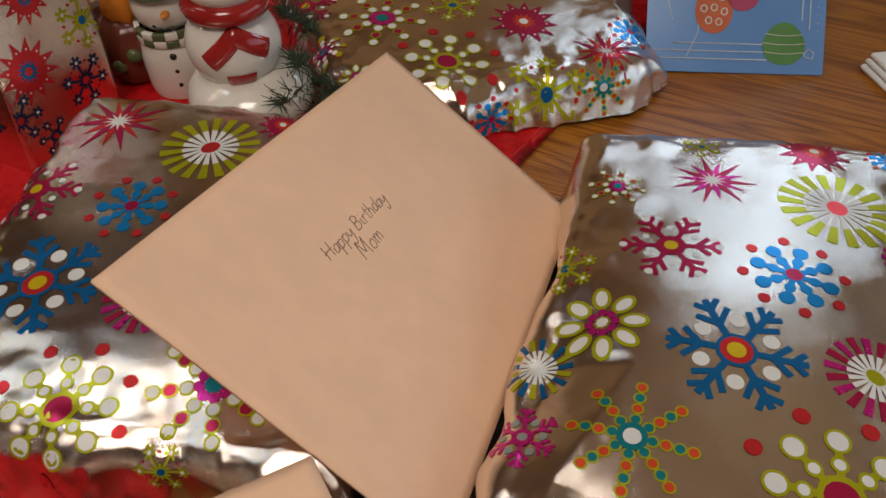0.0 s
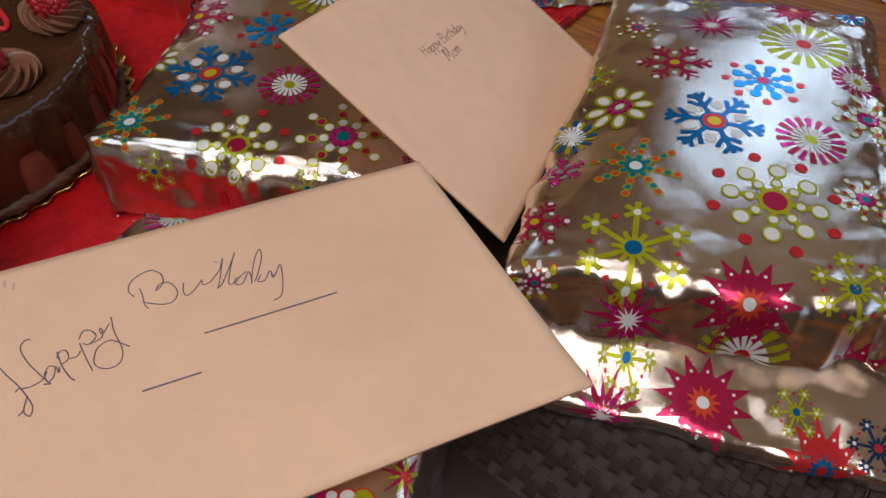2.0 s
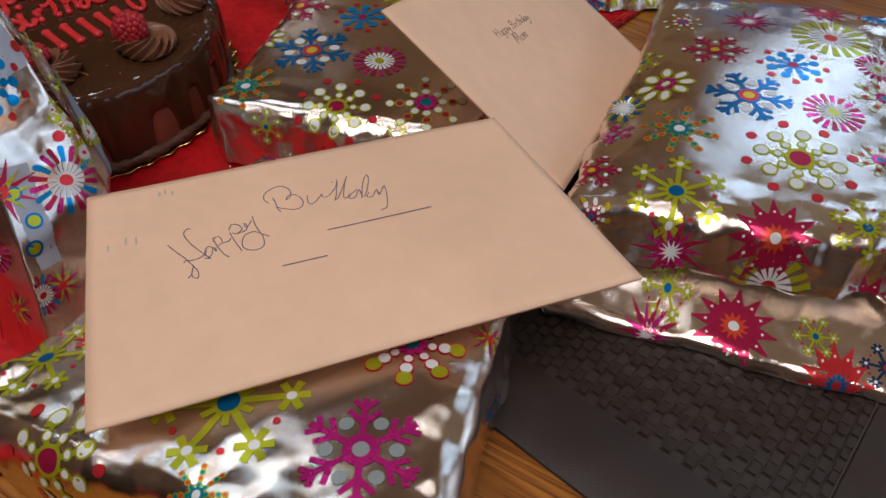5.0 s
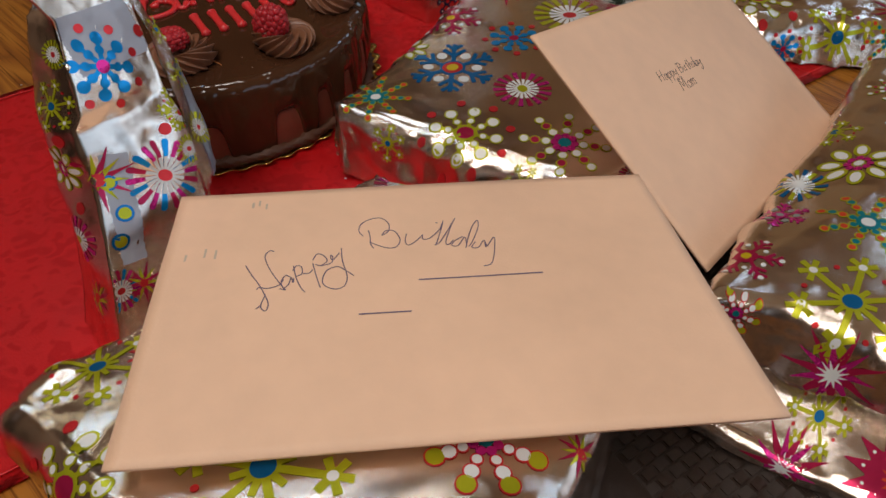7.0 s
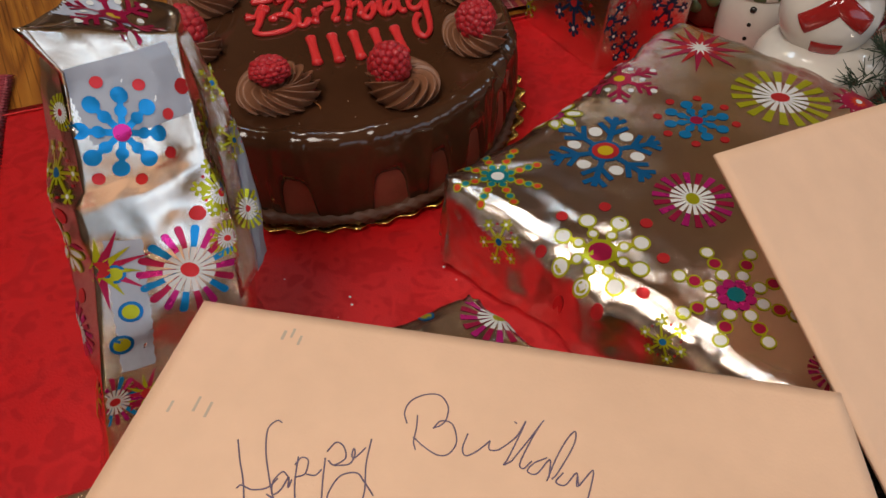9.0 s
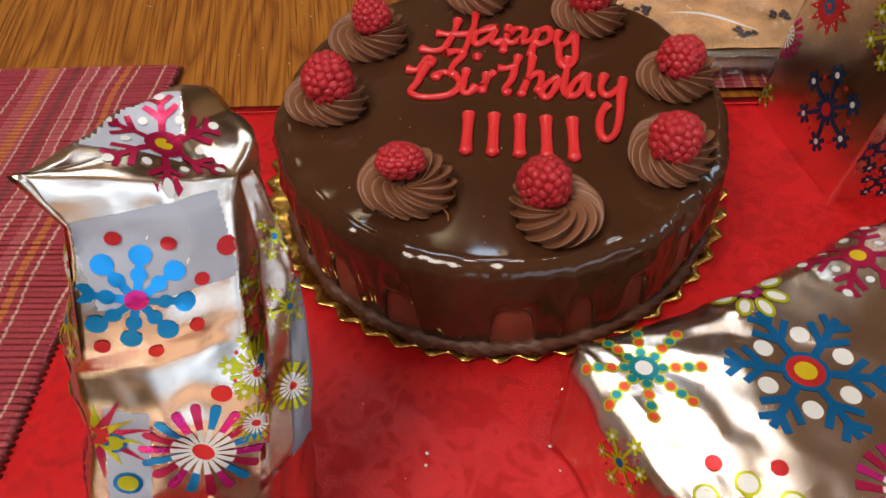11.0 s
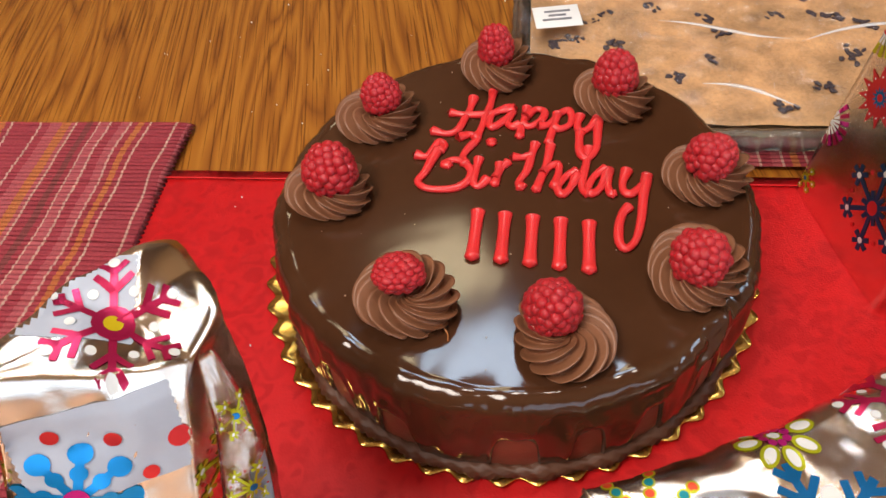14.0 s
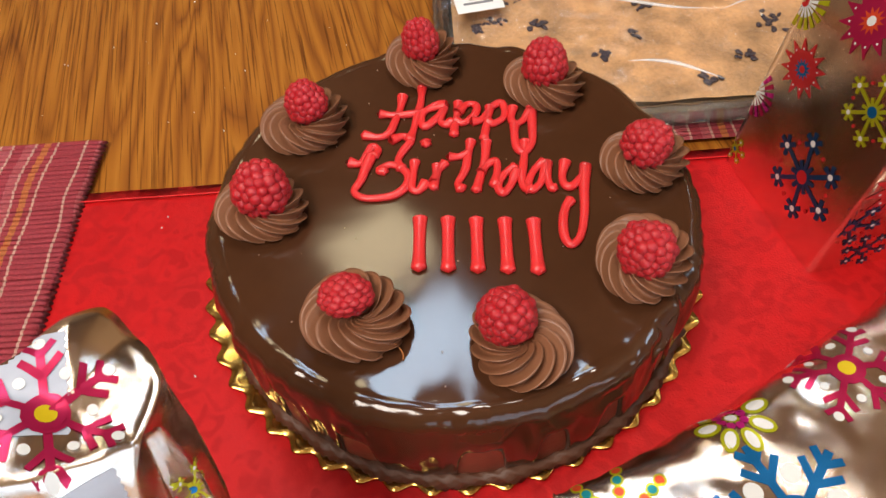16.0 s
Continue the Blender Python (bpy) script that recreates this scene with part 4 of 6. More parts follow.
FIG_B = (
    ("snow_blue", 0.178, 0.191, 0.077, 0.0275, UP),
    ("dots_teal", 0.131, 0.154, 0.075, 0.0246, UP),
    ("cluster_lime", 0.125, 0.096, 0.072, 0.0293, (0, -0.25, 0.97)),
    ("dots_lime", 0.199, 0.13, 0.076, 0.0335, UP),
    ("daisy_pink", 0.229, 0.179, 0.078, 0.0209, UP),
    ("daisy_green", 0.251, 0.279, 0.074, 0.0302, UP),
    ("comp_blue", 0.214, 0.232, 0.077, 0.0235, UP),
    ("snow_crimson", 0.165, 0.253, 0.074, 0.0225, UP),
    ("spike_mag", 0.197, 0.303, 0.071, 0.022, UP),
    ("loop", 0.128, 0.210, 0.068, 0.0195, UP),
    ("star_crimson", 0.178, 0.068, 0.068, 0.0243, (0, -0.5, 0.87)),
    ("spike_mag", 0.124, 0.06, 0.049, 0.0231, (-0.1, -0.9, 0.3)),
    ("cluster_lime", 0.226, 0.077, 0.074, 0.0198, (0, -0.4, 0.9)),
    ("molecule", 0.269, 0.204, 0.075, 0.0218, UP),
    ("daisy_pink", 0.274, 0.241, 0.075, 0.0172, UP),
    ("snow_crimson", 0.077, 0.115, 0.065, 0.0172, UP),
    ("daisy_green", 0.181, 0.053, 0.034, 0.0234, (-0.2, -1.0, 0.0)),
    ("star_crimson", 0.236, 0.054, 0.031, 0.0196, (-0.1, -0.9, 0.5)),
    ("molecule", 0.148, 0.300, 0.066, 0.0150, UP),
    ("star_crimson", 0.258, 0.328, 0.068, 0.0190, (0, 0.2, 0.98)),
    ("cluster_lime", 0.200, 0.336, 0.066, 0.0110, (0, 0.3, 0.95)),
    ("comp_blue", 0.296, 0.322, 0.068, 0.0120, (0, 0.2, 0.98)),
    ("molecule_lime", 0.077, 0.069, 0.06, 0.0115, (-0.0, -1.0, 0.2)),
    ("molecule", 0.247, 0.136, 0.075, 0.0166, UP),
    ("daisy_blue", 0.098, 0.194, 0.062, 0.0165, (-0.3, 0, 0.95)),
    ("snow_pink", 0.090, 0.160, 0.062, 0.0150, (-0.3, 0, 0.95)),
    ("cluster_lime", 0.116, 0.246, 0.062, 0.0150, (-0.3, 0, 0.95)),
)
FIG_B2 = (
    ("star_crimson", 0.166, 0.043, 0.016, 0.0245, UP),
    ("star_red", 0.22, 0.015, 0.009, 0.0204, (-0.2, -0.8, 0.5)),
    ("cluster_navy", 0.247, 0.026, 0.016, 0.014, UP),
    ("spike_mag", 0.117, 0.035, 0.009, 0.0194, (-0.2, -0.9, 0.4)),
    ("cluster_lime", 0.127, 0.054, 0.023, 0.0146, (-0.2, -0.9, 0.3)),
    ("cluster_lime", 0.211, 0.041, 0.018, 0.0127, UP),
)
FIG_C = (
    ("dots_lime", 0.057, 0.455, 0.04, 0.0374, UP),
    ("molecule", 0.008, 0.506, 0.043, 0.0335, UP),
    ("snow_crimson", -0.052, 0.525, 0.041, 0.0237, UP),
    ("star_crimson", 0.113, 0.507, 0.044, 0.026, UP),
    ("spike_pink", 0.171, 0.475, 0.041, 0.0266, UP),
    ("comp_blue", 0.193, 0.505, 0.039, 0.0168, UP),
    ("cluster_lime", 0.127, 0.435, 0.034, 0.0301, (0, -0.4, 0.9)),
    ("comp_blue", 0.089, 0.421, 0.016, 0.0155, (0.1, -1.0, 0.3)),
    ("dots_teal", 0.17, 0.442, 0.029, 0.0216, (0.2, -0.9, 0.4)),
    ("cluster_lime", 0.06, 0.525, 0.045, 0.0214, UP),
    ("molecule_lime", -0.031, 0.469, 0.032, 0.0162, UP),
    ("loop", -0.004, 0.437, 0.04, 0.013, UP),
)
FIG_D = (
    ("dots_lime", -0.139, -0.118, 0.081, 0.0256, (-0.2, -0.5, 0.8)),
    ("cluster_lime", -0.169, -0.071, 0.08, 0.0227, (-0.2, 0, 0.98)),
    ("cluster_lime", -0.076, -0.087, 0.09, 0.0329, UP),
    ("snow_pink", -0.017, -0.103, 0.095, 0.0245, UP),
    ("molecule_lime", -0.007, -0.046, 0.089, 0.0229, UP),
    ("star_red", -0.151, -0.054, 0.08, 0.013, UP),
    ("dots_teal", -0.073, -0.128, 0.093, 0.0121, UP),
    ("spike_green", 0.027, -0.035, 0.086, 0.0098, UP),
    ("comp_blue", 0.035, -0.048, 0.045, 0.0078, (1.0, 0.1, 0.1)),
    ("daisy_pink", -0.111, 0.107, 0.061, 0.0188, UP),
    ("lime_dot", -0.147, 0.076, 0.061, 0.0036, UP),
    ("lime_dot", -0.135, 0.086, 0.063, 0.0036, UP),
)
FRONT_E, SIDE_E = (-0.35, -0.93, 0.08), (0.91, -0.40, 0.05)
FIG_E = (
    ("cluster_navy", -0.240, 0.384, 0.041, 0.0250, FRONT_E),
    ("star_red", -0.270, 0.399, 0.084, 0.0152, FRONT_E),
    ("daisy_pink", -0.291, 0.404, 0.054, 0.0156, FRONT_E),
    ("cluster_lime", -0.226, 0.384, 0.095, 0.0179, FRONT_E),
    ("daisy_green", -0.285, 0.408, 0.111, 0.0144, FRONT_E),
    ("star_crimson", -0.251, 0.396, 0.123, 0.0165, FRONT_E),
    ("cluster_lime", -0.288, 0.399, 0.015, 0.0091, FRONT_E),
    ("cluster_navy", -0.199, 0.391, 0.016, 0.0130, SIDE_E),
    ("star_red", -0.198, 0.392, 0.064, 0.0205, SIDE_E),
    ("cluster_navy", -0.206, 0.375, 0.039, 0.0165, SIDE_E),
    ("cluster_lime", -0.179, 0.436, 0.075, 0.0191, SIDE_E),
    ("cluster_navy", -0.185, 0.424, 0.038, 0.0182, SIDE_E),
    ("star_red", -0.192, 0.408, 0.104, 0.0161, SIDE_E),
)
FIG_F = (
    ("comp_bag", -0.225, 0.032, 0.147, 0.0194, (1, 0, 0.3)),
    ("sun_bag", -0.204, 0.027, 0.093, 0.0181, (1, 0, 0.3)),
    ("spike_green", -0.22, 0.002, 0.104, 0.0164, (1, 0, 0.3)),
    ("lime_dot", -0.211, 0.002, 0.086, 0.0043, (1, 0, 0.3)),
    ("lime_dot", -0.209, -0.007, 0.075, 0.0044, (1, 0, 0.3)),
    ("lime_dot", -0.217, 0.005, 0.101, 0.0038, (1, 0, 0.3)),
    ("sun_bag", -0.207, -0.021, 0.054, 0.0112, (1, 0, 0.3)),
    ("cluster_lime", -0.21, 0.054, 0.114, 0.0122, (1, 0, 0.3)),
    ("daisy_green", -0.203, 0.045, 0.097, 0.0081, (1, 0, 0.3)),
    ("spike_green", -0.201, -0.01, 0.051, 0.0114, (1, 0, 0.3)),
    ("daisy_green", -0.238, 0.019, 0.157, 0.0069, (0.2, -0.9, 0.4)),
    ("snow_crimson", -0.252, 0.057, 0.172, 0.0175, (-0.1, 0.4, 0.9)),
    ("cluster_lime", -0.22, 0.066, 0.131, 0.0103, (1, 0, 0.3)),
    ("cluster_lime", -0.243, 0.008, 0.135, 0.0125, (-0.43, -0.9, 0.2)),
    ("loop", -0.240, 0.000, 0.106, 0.0120, (-0.43, -0.9, 0.2)),
    ("daisy_pink", -0.236, -0.018, 0.074, 0.0130, (-0.43, -0.9, 0.2)),
    ("spike_green", -0.230, -0.028, 0.042, 0.0130, (-0.43, -0.9, 0.2)),
    ("red_dot", -0.238, 0.004, 0.120, 0.0030, (-0.43, -0.9, 0.2)),
    ("red_dot", -0.234, -0.012, 0.090, 0.0030, (-0.43, -0.9, 0.2)),
    ("red_dot", -0.228, 0.060, 0.150, 0.0030, (1, 0, 0.3)),
    ("red_dot", -0.206, 0.040, 0.112, 0.0030, (1, 0, 0.3)),
    ("daisy_green", -0.209, 0.052, 0.113, 0.0087, (1, 0, 0.3)),
)

A_TOP = ((-0.171, 0.172, 0.050), (0.015, 0.155, 0.050), (0.035, 0.352, 0.054), (-0.152, 0.382, 0.053))
gift_a = gift((-0.06, 0.26, 0.003), "flat box gift in silver foil with snowflake prints, beside the cake",
              wrap(A_TOP, 0.004, 0.014, 0.0003, 0.0050, 2.3, ears=(((-0.195, 0.172, 0.048), 0.058, 1.0),), bulge=0.003, flare=0.16, front=1.1), FIG_A, 1)
B_TOP = ((0.072, 0.092, 0.064), (0.245, 0.078, 0.074), (0.303, 0.328, 0.070), (0.150, 0.346, 0.062))
gift_b = gift((0.19, 0.2, 0.003), "large soft box gift in silver foil, on the brown placemat",
              wrap(B_TOP, 0.0045, 0.012, 0.0004, 0.0046, 7.1, ears=(((0.061, 0.073, 0.066), 0.040, 0.9),), bulge=0.009, flare=0.34, front=1.8, left=(-0.10, 0.12),
                   lip=0.034, pinch=(((0.060, 0.082, 0), (0.137, 0.188, 0), (0.112, 0.275, 0), 0.36),)), FIG_B, 2)
D_TOP = ((-0.182, -0.097, 0.080), (0.010, -0.148, 0.103), (0.032, 0.062, 0.070), (-0.126, 0.104, 0.056))
gift_d = gift((-0.06, -0.01, 0.003), "box gift in silver foil under a peach envelope",
              wrap(D_TOP, 0.004, 0.010, 0.00025, 0.0050, 11.7, bulge=0.004, flare=0.04), FIG_D, 3)
C_TOP = ((0.000, 0.412, 0.036), (0.192, 0.480, 0.038), (0.185, 0.620, 0.044), (-0.060, 0.560, 0.044))
gift_c = gift((0.08, 0.52, 0.003), "flat gift in silver foil behind the tilted envelope",
              wrap(C_TOP, 0.004, 0.014, 0.0006, 0.0060, 17.9, ears=(((0.231, 0.492, 0.010), 0.06, 0.9),), bulge=0.004, flare=0.35), FIG_C, 4)
def pack(levels, amp, seed, per=26, fine=9, swell=0.0022):
    """A foil pack folded over a slab: four-cornered levels joined by creased panels, closed by a bent top."""
    bm = bmesh.new()
    off = Vector((seed, -seed, seed * 0.3))
    rings = []
    for li in range(len(levels) - 1):
        lo, hi = [[Vector(c) for c in lv] for lv in levels[li:li + 2]]
        for r in range(fine if li < len(levels) - 2 else fine + 1):
            f = r / fine
            ring = []
            cs = [a.lerp(b, f) for a, b in zip(lo, hi)]
            mid = sum(cs, Vector()) / 4
            for k in range(4):
                a, b = cs[k], cs[(k + 1) % 4]
                for j in range(per):
                    t = j / per
                    p = a.lerp(b, t)
                    out = (b - a).cross(Vector((0, 0, 1)))
                    out = out.normalized() if out.length > 1e-6 else Vector((1, 0, 0))
                    mid_ = math.sin(math.pi * t)
                    w = amp * (1.1 * facet(p + off, 26) + 0.7 * facet(p - off, 55) + 0.3 * facet(p + off, 110) + 0.5 * noise.noise((p + off) * 18)) * (0.45 + 0.55 * mid_)
                    ring.append(bm.verts.new(p + out * (w + swell * mid_)))
            rings.append(ring)
    n = 4 * per
    for a, b in zip(rings, rings[1:]):
        for j in range(n):
            bm.faces.new((a[j], a[(j + 1) % n], b[(j + 1) % n], b[j]))
    prev = rings[-1]
    tip = [Vector(c) for c in levels[-1]]
    mid = (tip[0] * 0.5 + tip[1] + tip[3] + tip[2] * 0.5) / 3
    for f in (0.86, 0.72, 0.58, 0.44, 0.3, 0.16):
        ring = [bm.verts.new(mid.lerp(v.co, f) + Vector((0, 0, amp * 0.9 * facet(mid.lerp(v.co, f) + off, 45)))) for v in rings[-1]]
        for j in range(n):
            bm.faces.new((prev[j], prev[(j + 1) % n], ring[(j + 1) % n], ring[j]))
        prev = ring
    c = bm.verts.new(mid)
    for j in range(n):
        bm.faces.new((prev[j], prev[(j + 1) % n], c))
    bmesh.ops.recalc_face_normals(bm, faces=bm.faces)
    return bm


E_LEVELS = (((-0.209, 0.368, 0.003), (-0.176, 0.443, 0.003), (-0.258, 0.476, 0.003), (-0.292, 0.399, 0.003)),
            ((-0.207, 0.373, 0.060), (-0.174, 0.445, 0.060), (-0.257, 0.475, 0.060), (-0.290, 0.403, 0.060)),
            ((-0.205, 0.380, 0.112), (-0.174, 0.446, 0.112), (-0.258, 0.472, 0.112), (-0.287, 0.408, 0.112)),
            ((-0.204, 0.398, 0.160), (-0.186, 0.430, 0.160), (-0.268, 0.458, 0.160), (-0.283, 0.424, 0.160)),
            ((-0.204, 0.408, 0.170), (-0.192, 0.424, 0.168), (-0.272, 0.450, 0.168), (-0.282, 0.430, 0.170)))
gift_e = gift((-0.232, 0.425, 0.003), "upright tapering gift pack in silver foil behind the cake", pack(E_LEVELS, 0.0008, 23.3, swell=0.0006), FIG_E, 5, 0.0002)

F_LEVELS = (((-0.203, -0.045, 0.003), (-0.180, 0.028, 0.003), (-0.232, 0.058, 0.003), (-0.256, -0.020, 0.003)),
            ((-0.209, -0.022, 0.062), (-0.192, 0.040, 0.064), (-0.238, 0.070, 0.064), (-0.252, 0.000, 0.064)),
            ((-0.222, 0.001, 0.104), (-0.204, 0.049, 0.102), (-0.246, 0.077, 0.102), (-0.254, 0.010, 0.104)),
            ((-0.229, 0.007, 0.126), (-0.213, 0.053, 0.122), (-0.250, 0.079, 0.120), (-0.258, 0.016, 0.126)),
            ((-0.225, 0.011, 0.133), (-0.217, 0.057, 0.132), (-0.254, 0.080, 0.130), (-0.259, 0.019, 0.134)),
            ((-0.235, 0.025, 0.170), (-0.231, 0.067, 0.160), (-0.264, 0.080, 0.156), (-0.254, 0.026, 0.168)),
            ((-0.241, 0.020, 0.187), (-0.236, 0.071, 0.164), (-0.266, 0.079, 0.163), (-0.275, 0.069, 0.171)))
gift_f = gift((-0.225, 0.006, 0.003), "tall crumpled gift in silver foil with frosted tape", pack(F_LEVELS, 0.0038, 31.1), (), 6)


def paper_of(g):
    return [c for c in g.children if c.name.startswith("wrapping_paper")][0]


def strip(parent, centre, normal, across, w, h, name="tape", m=None):
    """A strip of tape pressed onto the foil."""
    from mathutils import bvhtree
    me, base = paper_of(parent).data, base_of(parent)
    tree = bvhtree.BVHTree.FromPolygons([v.co + base for v in me.vertices], [tuple(p.vertices) for p in me.polygons])
    n = Vector(normal).normalized()
    a = (Vector(across) - n * Vector(across).dot(n)).normalized()
    b = n.cross(a)
    bm = bmesh.new()
    rows = []
    for i in range(25):
        row = []
        for j in range(25):
            q = Vector(centre) + a * (w * (i / 24 - 0.5)) + b * (h * (j / 24 - 0.5))
            if i in (0, 24):
                q += a * (0.0003 * (1 if j % 2 else -1))
            hit, hn, _, _ = tree.ray_cast(q + n * 0.03, -n, 0.06)
            row.append(bm.verts.new(hit + n * 0.00018) if hit else None)
        rows.append(row)
    for i in range(24):
        for j in range(24):
            q = (rows[i][j], rows[i + 1][j], rows[i + 1][j + 1], rows[i][j + 1])
            if None not in q:
                bm.faces.new(q)
    return part(name, bm, m or M_TAPE, parent, "frosted tape strip")


tapes = [strip(gift_f, (-0.229, 0.043, 0.156), (1, 0.1, 0.25), (0, 1, -0.18), 0.038, 0.026),
         strip(gift_f, (-0.262, 0.050, 0.176), (0.1, 0.2, 0.9), (0.3, 0.9, 0), 0.030, 0.026),
         strip(gift_f, (-0.208, 0.002, 0.088), (1, -0.3, 0.2), (0.34, 0.93, -0.30), 0.013, 0.055)]
drape(paper_of(gift_f), gift_f, FIG_F, 6, 0.0002, tapes)


def folded_edge():
    """The loose seam of the tall gift: a thin crinkled fold that stands off its side, with a strip of tape across its foot."""
    spine = smooth_path([(-0.238, 0.071, 0.161), (-0.227, 0.069, 0.140), (-0.213, 0.061, 0.112), (-0.195, 0.045, 0.076)], 20)
    out = Vector((-0.35, 0.93, 0.1)).normalized()
    def at(f, w, lift=0.0):
        k = f * (len(spine) - 1)
        i = min(int(k), len(spine) - 2)
        p = spine[i].lerp(spine[i + 1], k - i)
        p = p + out * (0.0035 + (0.003 + 0.010 * f) * w)
        return p + Vector((0.0012 * noise.noise((f * 9, w * 3, 2)) + 0.0008 * math.sin(15 * f + 2 * w) + lift, 0, 0))
    def piece(f0, f1, w0, w1, m, lift, name, label):
        bm = bmesh.new()
        rows = [[bm.verts.new(at(f0 + (f1 - f0) * i / 40, w0 + (w1 - w0) * j / 8, lift)) for j in range(9)] for i in range(41)]
        for i in range(40):
            for j in range(8):
                bm.faces.new((rows[i][j], rows[i + 1][j], rows[i + 1][j + 1], rows[i][j + 1]))
        bmesh.ops.solidify(bm, geom=bm.faces[:], thickness=0.0002)
        return part(name, bm, m, gift_f, label)
    edge = piece(0.0, 1.0, -1.0, 0.8, M_FOIL, 0.0, "folded_edge", "loose folded foil edge")
    piece(0.50, 1.0, 0.15, 0.95, M_TAPE, 0.0006, "tape", "frosted tape strip")
    for f, kind, r in ((0.55, "cluster_lime", 0.008), (0.8, "daisy_green", 0.009), (0.3, "cluster_lime", 0.007)):
        drape(edge, gift_f, ((kind, *at(f, 0.1), r, (1, 0.4, 0.1)),), 15, 0.0012)


folded_edge()


# ---- envelopes ----
def envelope(name, corner, along, across, label, lines, pen, marks=(), sag=0.0, twist=(0, 0, 0), nib=0.00026):
    """A sealed envelope: a thin slightly bulging packet; corner, and its two edges as vectors. lines: stroke letters on it."""
    c, a, b, tw = Vector(corner), Vector(along), Vector(across), Vector(twist)
    n = a.cross(b).normalized()
    if n.z < 0:
        n = -n
    def at(s, t, lift=0.0):
        bul = 0.0022 * (max(0, 1 - (2 * s - 1) ** 4)) * (max(0, 1 - (2 * t - 1) ** 4))
        w = 0.0010 * noise.noise((s * 2.2 + c.x * 30, t * 1.7, 5)) + sag * (math.sin(math.pi * s) - 0.5) * 0.003
        return c + a * s + b * t + tw * (s * t) + n * (bul + w + lift)
    bm = bmesh.new()
    NU, NV = 48, 32
    tops, bots = [], []
    for i in range(NU + 1):
        tops.append([bm.verts.new(at(i / NU, j / NV, 0.0009)) for j in range(NV + 1)])
        bots.append([bm.verts.new(at(i / NU, j / NV, -0.0008)) for j in range(NV + 1)])
    for i in range(NU):
        for j in range(NV):
            bm.faces.new((tops[i][j], tops[i + 1][j], tops[i + 1][j + 1], tops[i][j + 1]))
            bm.faces.new((bots[i][j], bots[i][j + 1], bots[i + 1][j + 1], bots[i + 1][j]))
    for i in range(NU):
        bm.faces.new((tops[i][0], bots[i][0], bots[i + 1][0], tops[i + 1][0]))
        bm.faces.new((tops[i][NV], tops[i + 1][NV], bots[i + 1][NV], bots[i][NV]))
    for j in range(NV):
        bm.faces.new((tops[0][j], tops[0][j + 1], bots[0][j + 1], bots[0][j]))
        bm.faces.new((tops[NU][j], bots[NU][j], bots[NU][j + 1], tops[NU][j + 1]))
    env = thing("envelope", c, label, "envelope")
    part("paper", bm, M_ENV, env)
    inv = Matrix((a, b, n)).transposed().inverted()
    def press(p):
        q = inv @ (p - c)
        return at(q.x, q.y, 0.00105)
    for letter in lines:
        bm = bmesh.new()
        for line in letter:
            tube(bm, [press(p) for p in line], nib, 5, 0.5, 0, n)
        part("handwriting", bm, pen, env, "handwritten letter in thin pen")
    for s0, s1, t0, t1, m in marks:
        bm = bmesh.new()
        rows = [[bm.verts.new(at(s0 + (s1 - s0) * i / 8, t0 + (t1 - t0) * j / 4, 0.00108)) for j in range(5)] for i in range(9)]
        for i in range(8):
            for j in range(4):
                bm.faces.new((rows[i][j], rows[i + 1][j], rows[i + 1][j + 1], rows[i][j + 1]))
        part("mark", bm, m, env)
    return env


E2_C, E2_A, E2_B = Vector((-0.121, -0.113, 0.099)), Vector((0.216, 0.116, -0.006)), Vector((-0.073, 0.136, -0.014))
ea, eb = E2_A.normalized(), E2_B.normalized()
hand = random.Random(12)
lines = script(PEN_HAPPY, E2_C, ea, eb) + script(PEN_BIRTHDAY, E2_C, ea, eb)
envelope("envelope", E2_C, E2_A, E2_B, "peach paper envelope with a handwritten birthday greeting, lying on gifts", lines, M_PEN,
         ((0.36, 0.45, 0.400, 0.405, M_PEN), (0.47, 0.70, 0.522, 0.527, M_PEN), (0.075, 0.079, 0.68, 0.72, M_SMUDGE), (0.095, 0.099, 0.67, 0.71, M_SMUDGE), (0.040, 0.044, 0.67, 0.70, M_SMUDGE),
          (0.15, 0.155, 0.91, 0.94, M_SMUDGE), (0.163, 0.167, 0.92, 0.95, M_SMUDGE), (0.178, 0.182, 0.90, 0.93, M_SMUDGE)), 0.0, (-0.008, 0.001, -0.004))
E1_C, E1_A, E1_B = Vector((0.063, 0.118, 0.041)), Vector((0.075, 0.222, -0.035)), Vector((-0.127, 0.063, 0.079))
ea, eb = E1_A.normalized(), E1_B.normalized()
lines = write("Happy Birthday", E1_C + E1_A * 0.308 + E1_B * 0.63, (ea - eb * 0.05).normalized(), eb, 0.0078, 0.2, 0.04, hand)
lines += write("Mom", E1_C + E1_A * 0.368 + E1_B * 0.552, ea, eb, 0.0095, 0.2, 0.03, hand)
envelope("envelope", E1_C, E1_A, E1_B, "peach paper envelope tilted between two foil gifts, greeting for Mom", lines, M_PENCIL, (), 0.4, (0.007, 0.025, -0.023), 0.00022)


# ---- cake ----
CAKE = Vector((-0.326, 0.2215, 0.0))
BOARD = Vector((-0.337, 0.2255, 0.0))
Z_BOARD, Z_TOP, R_CAKE = 0.0055, 0.0680, 0.1185


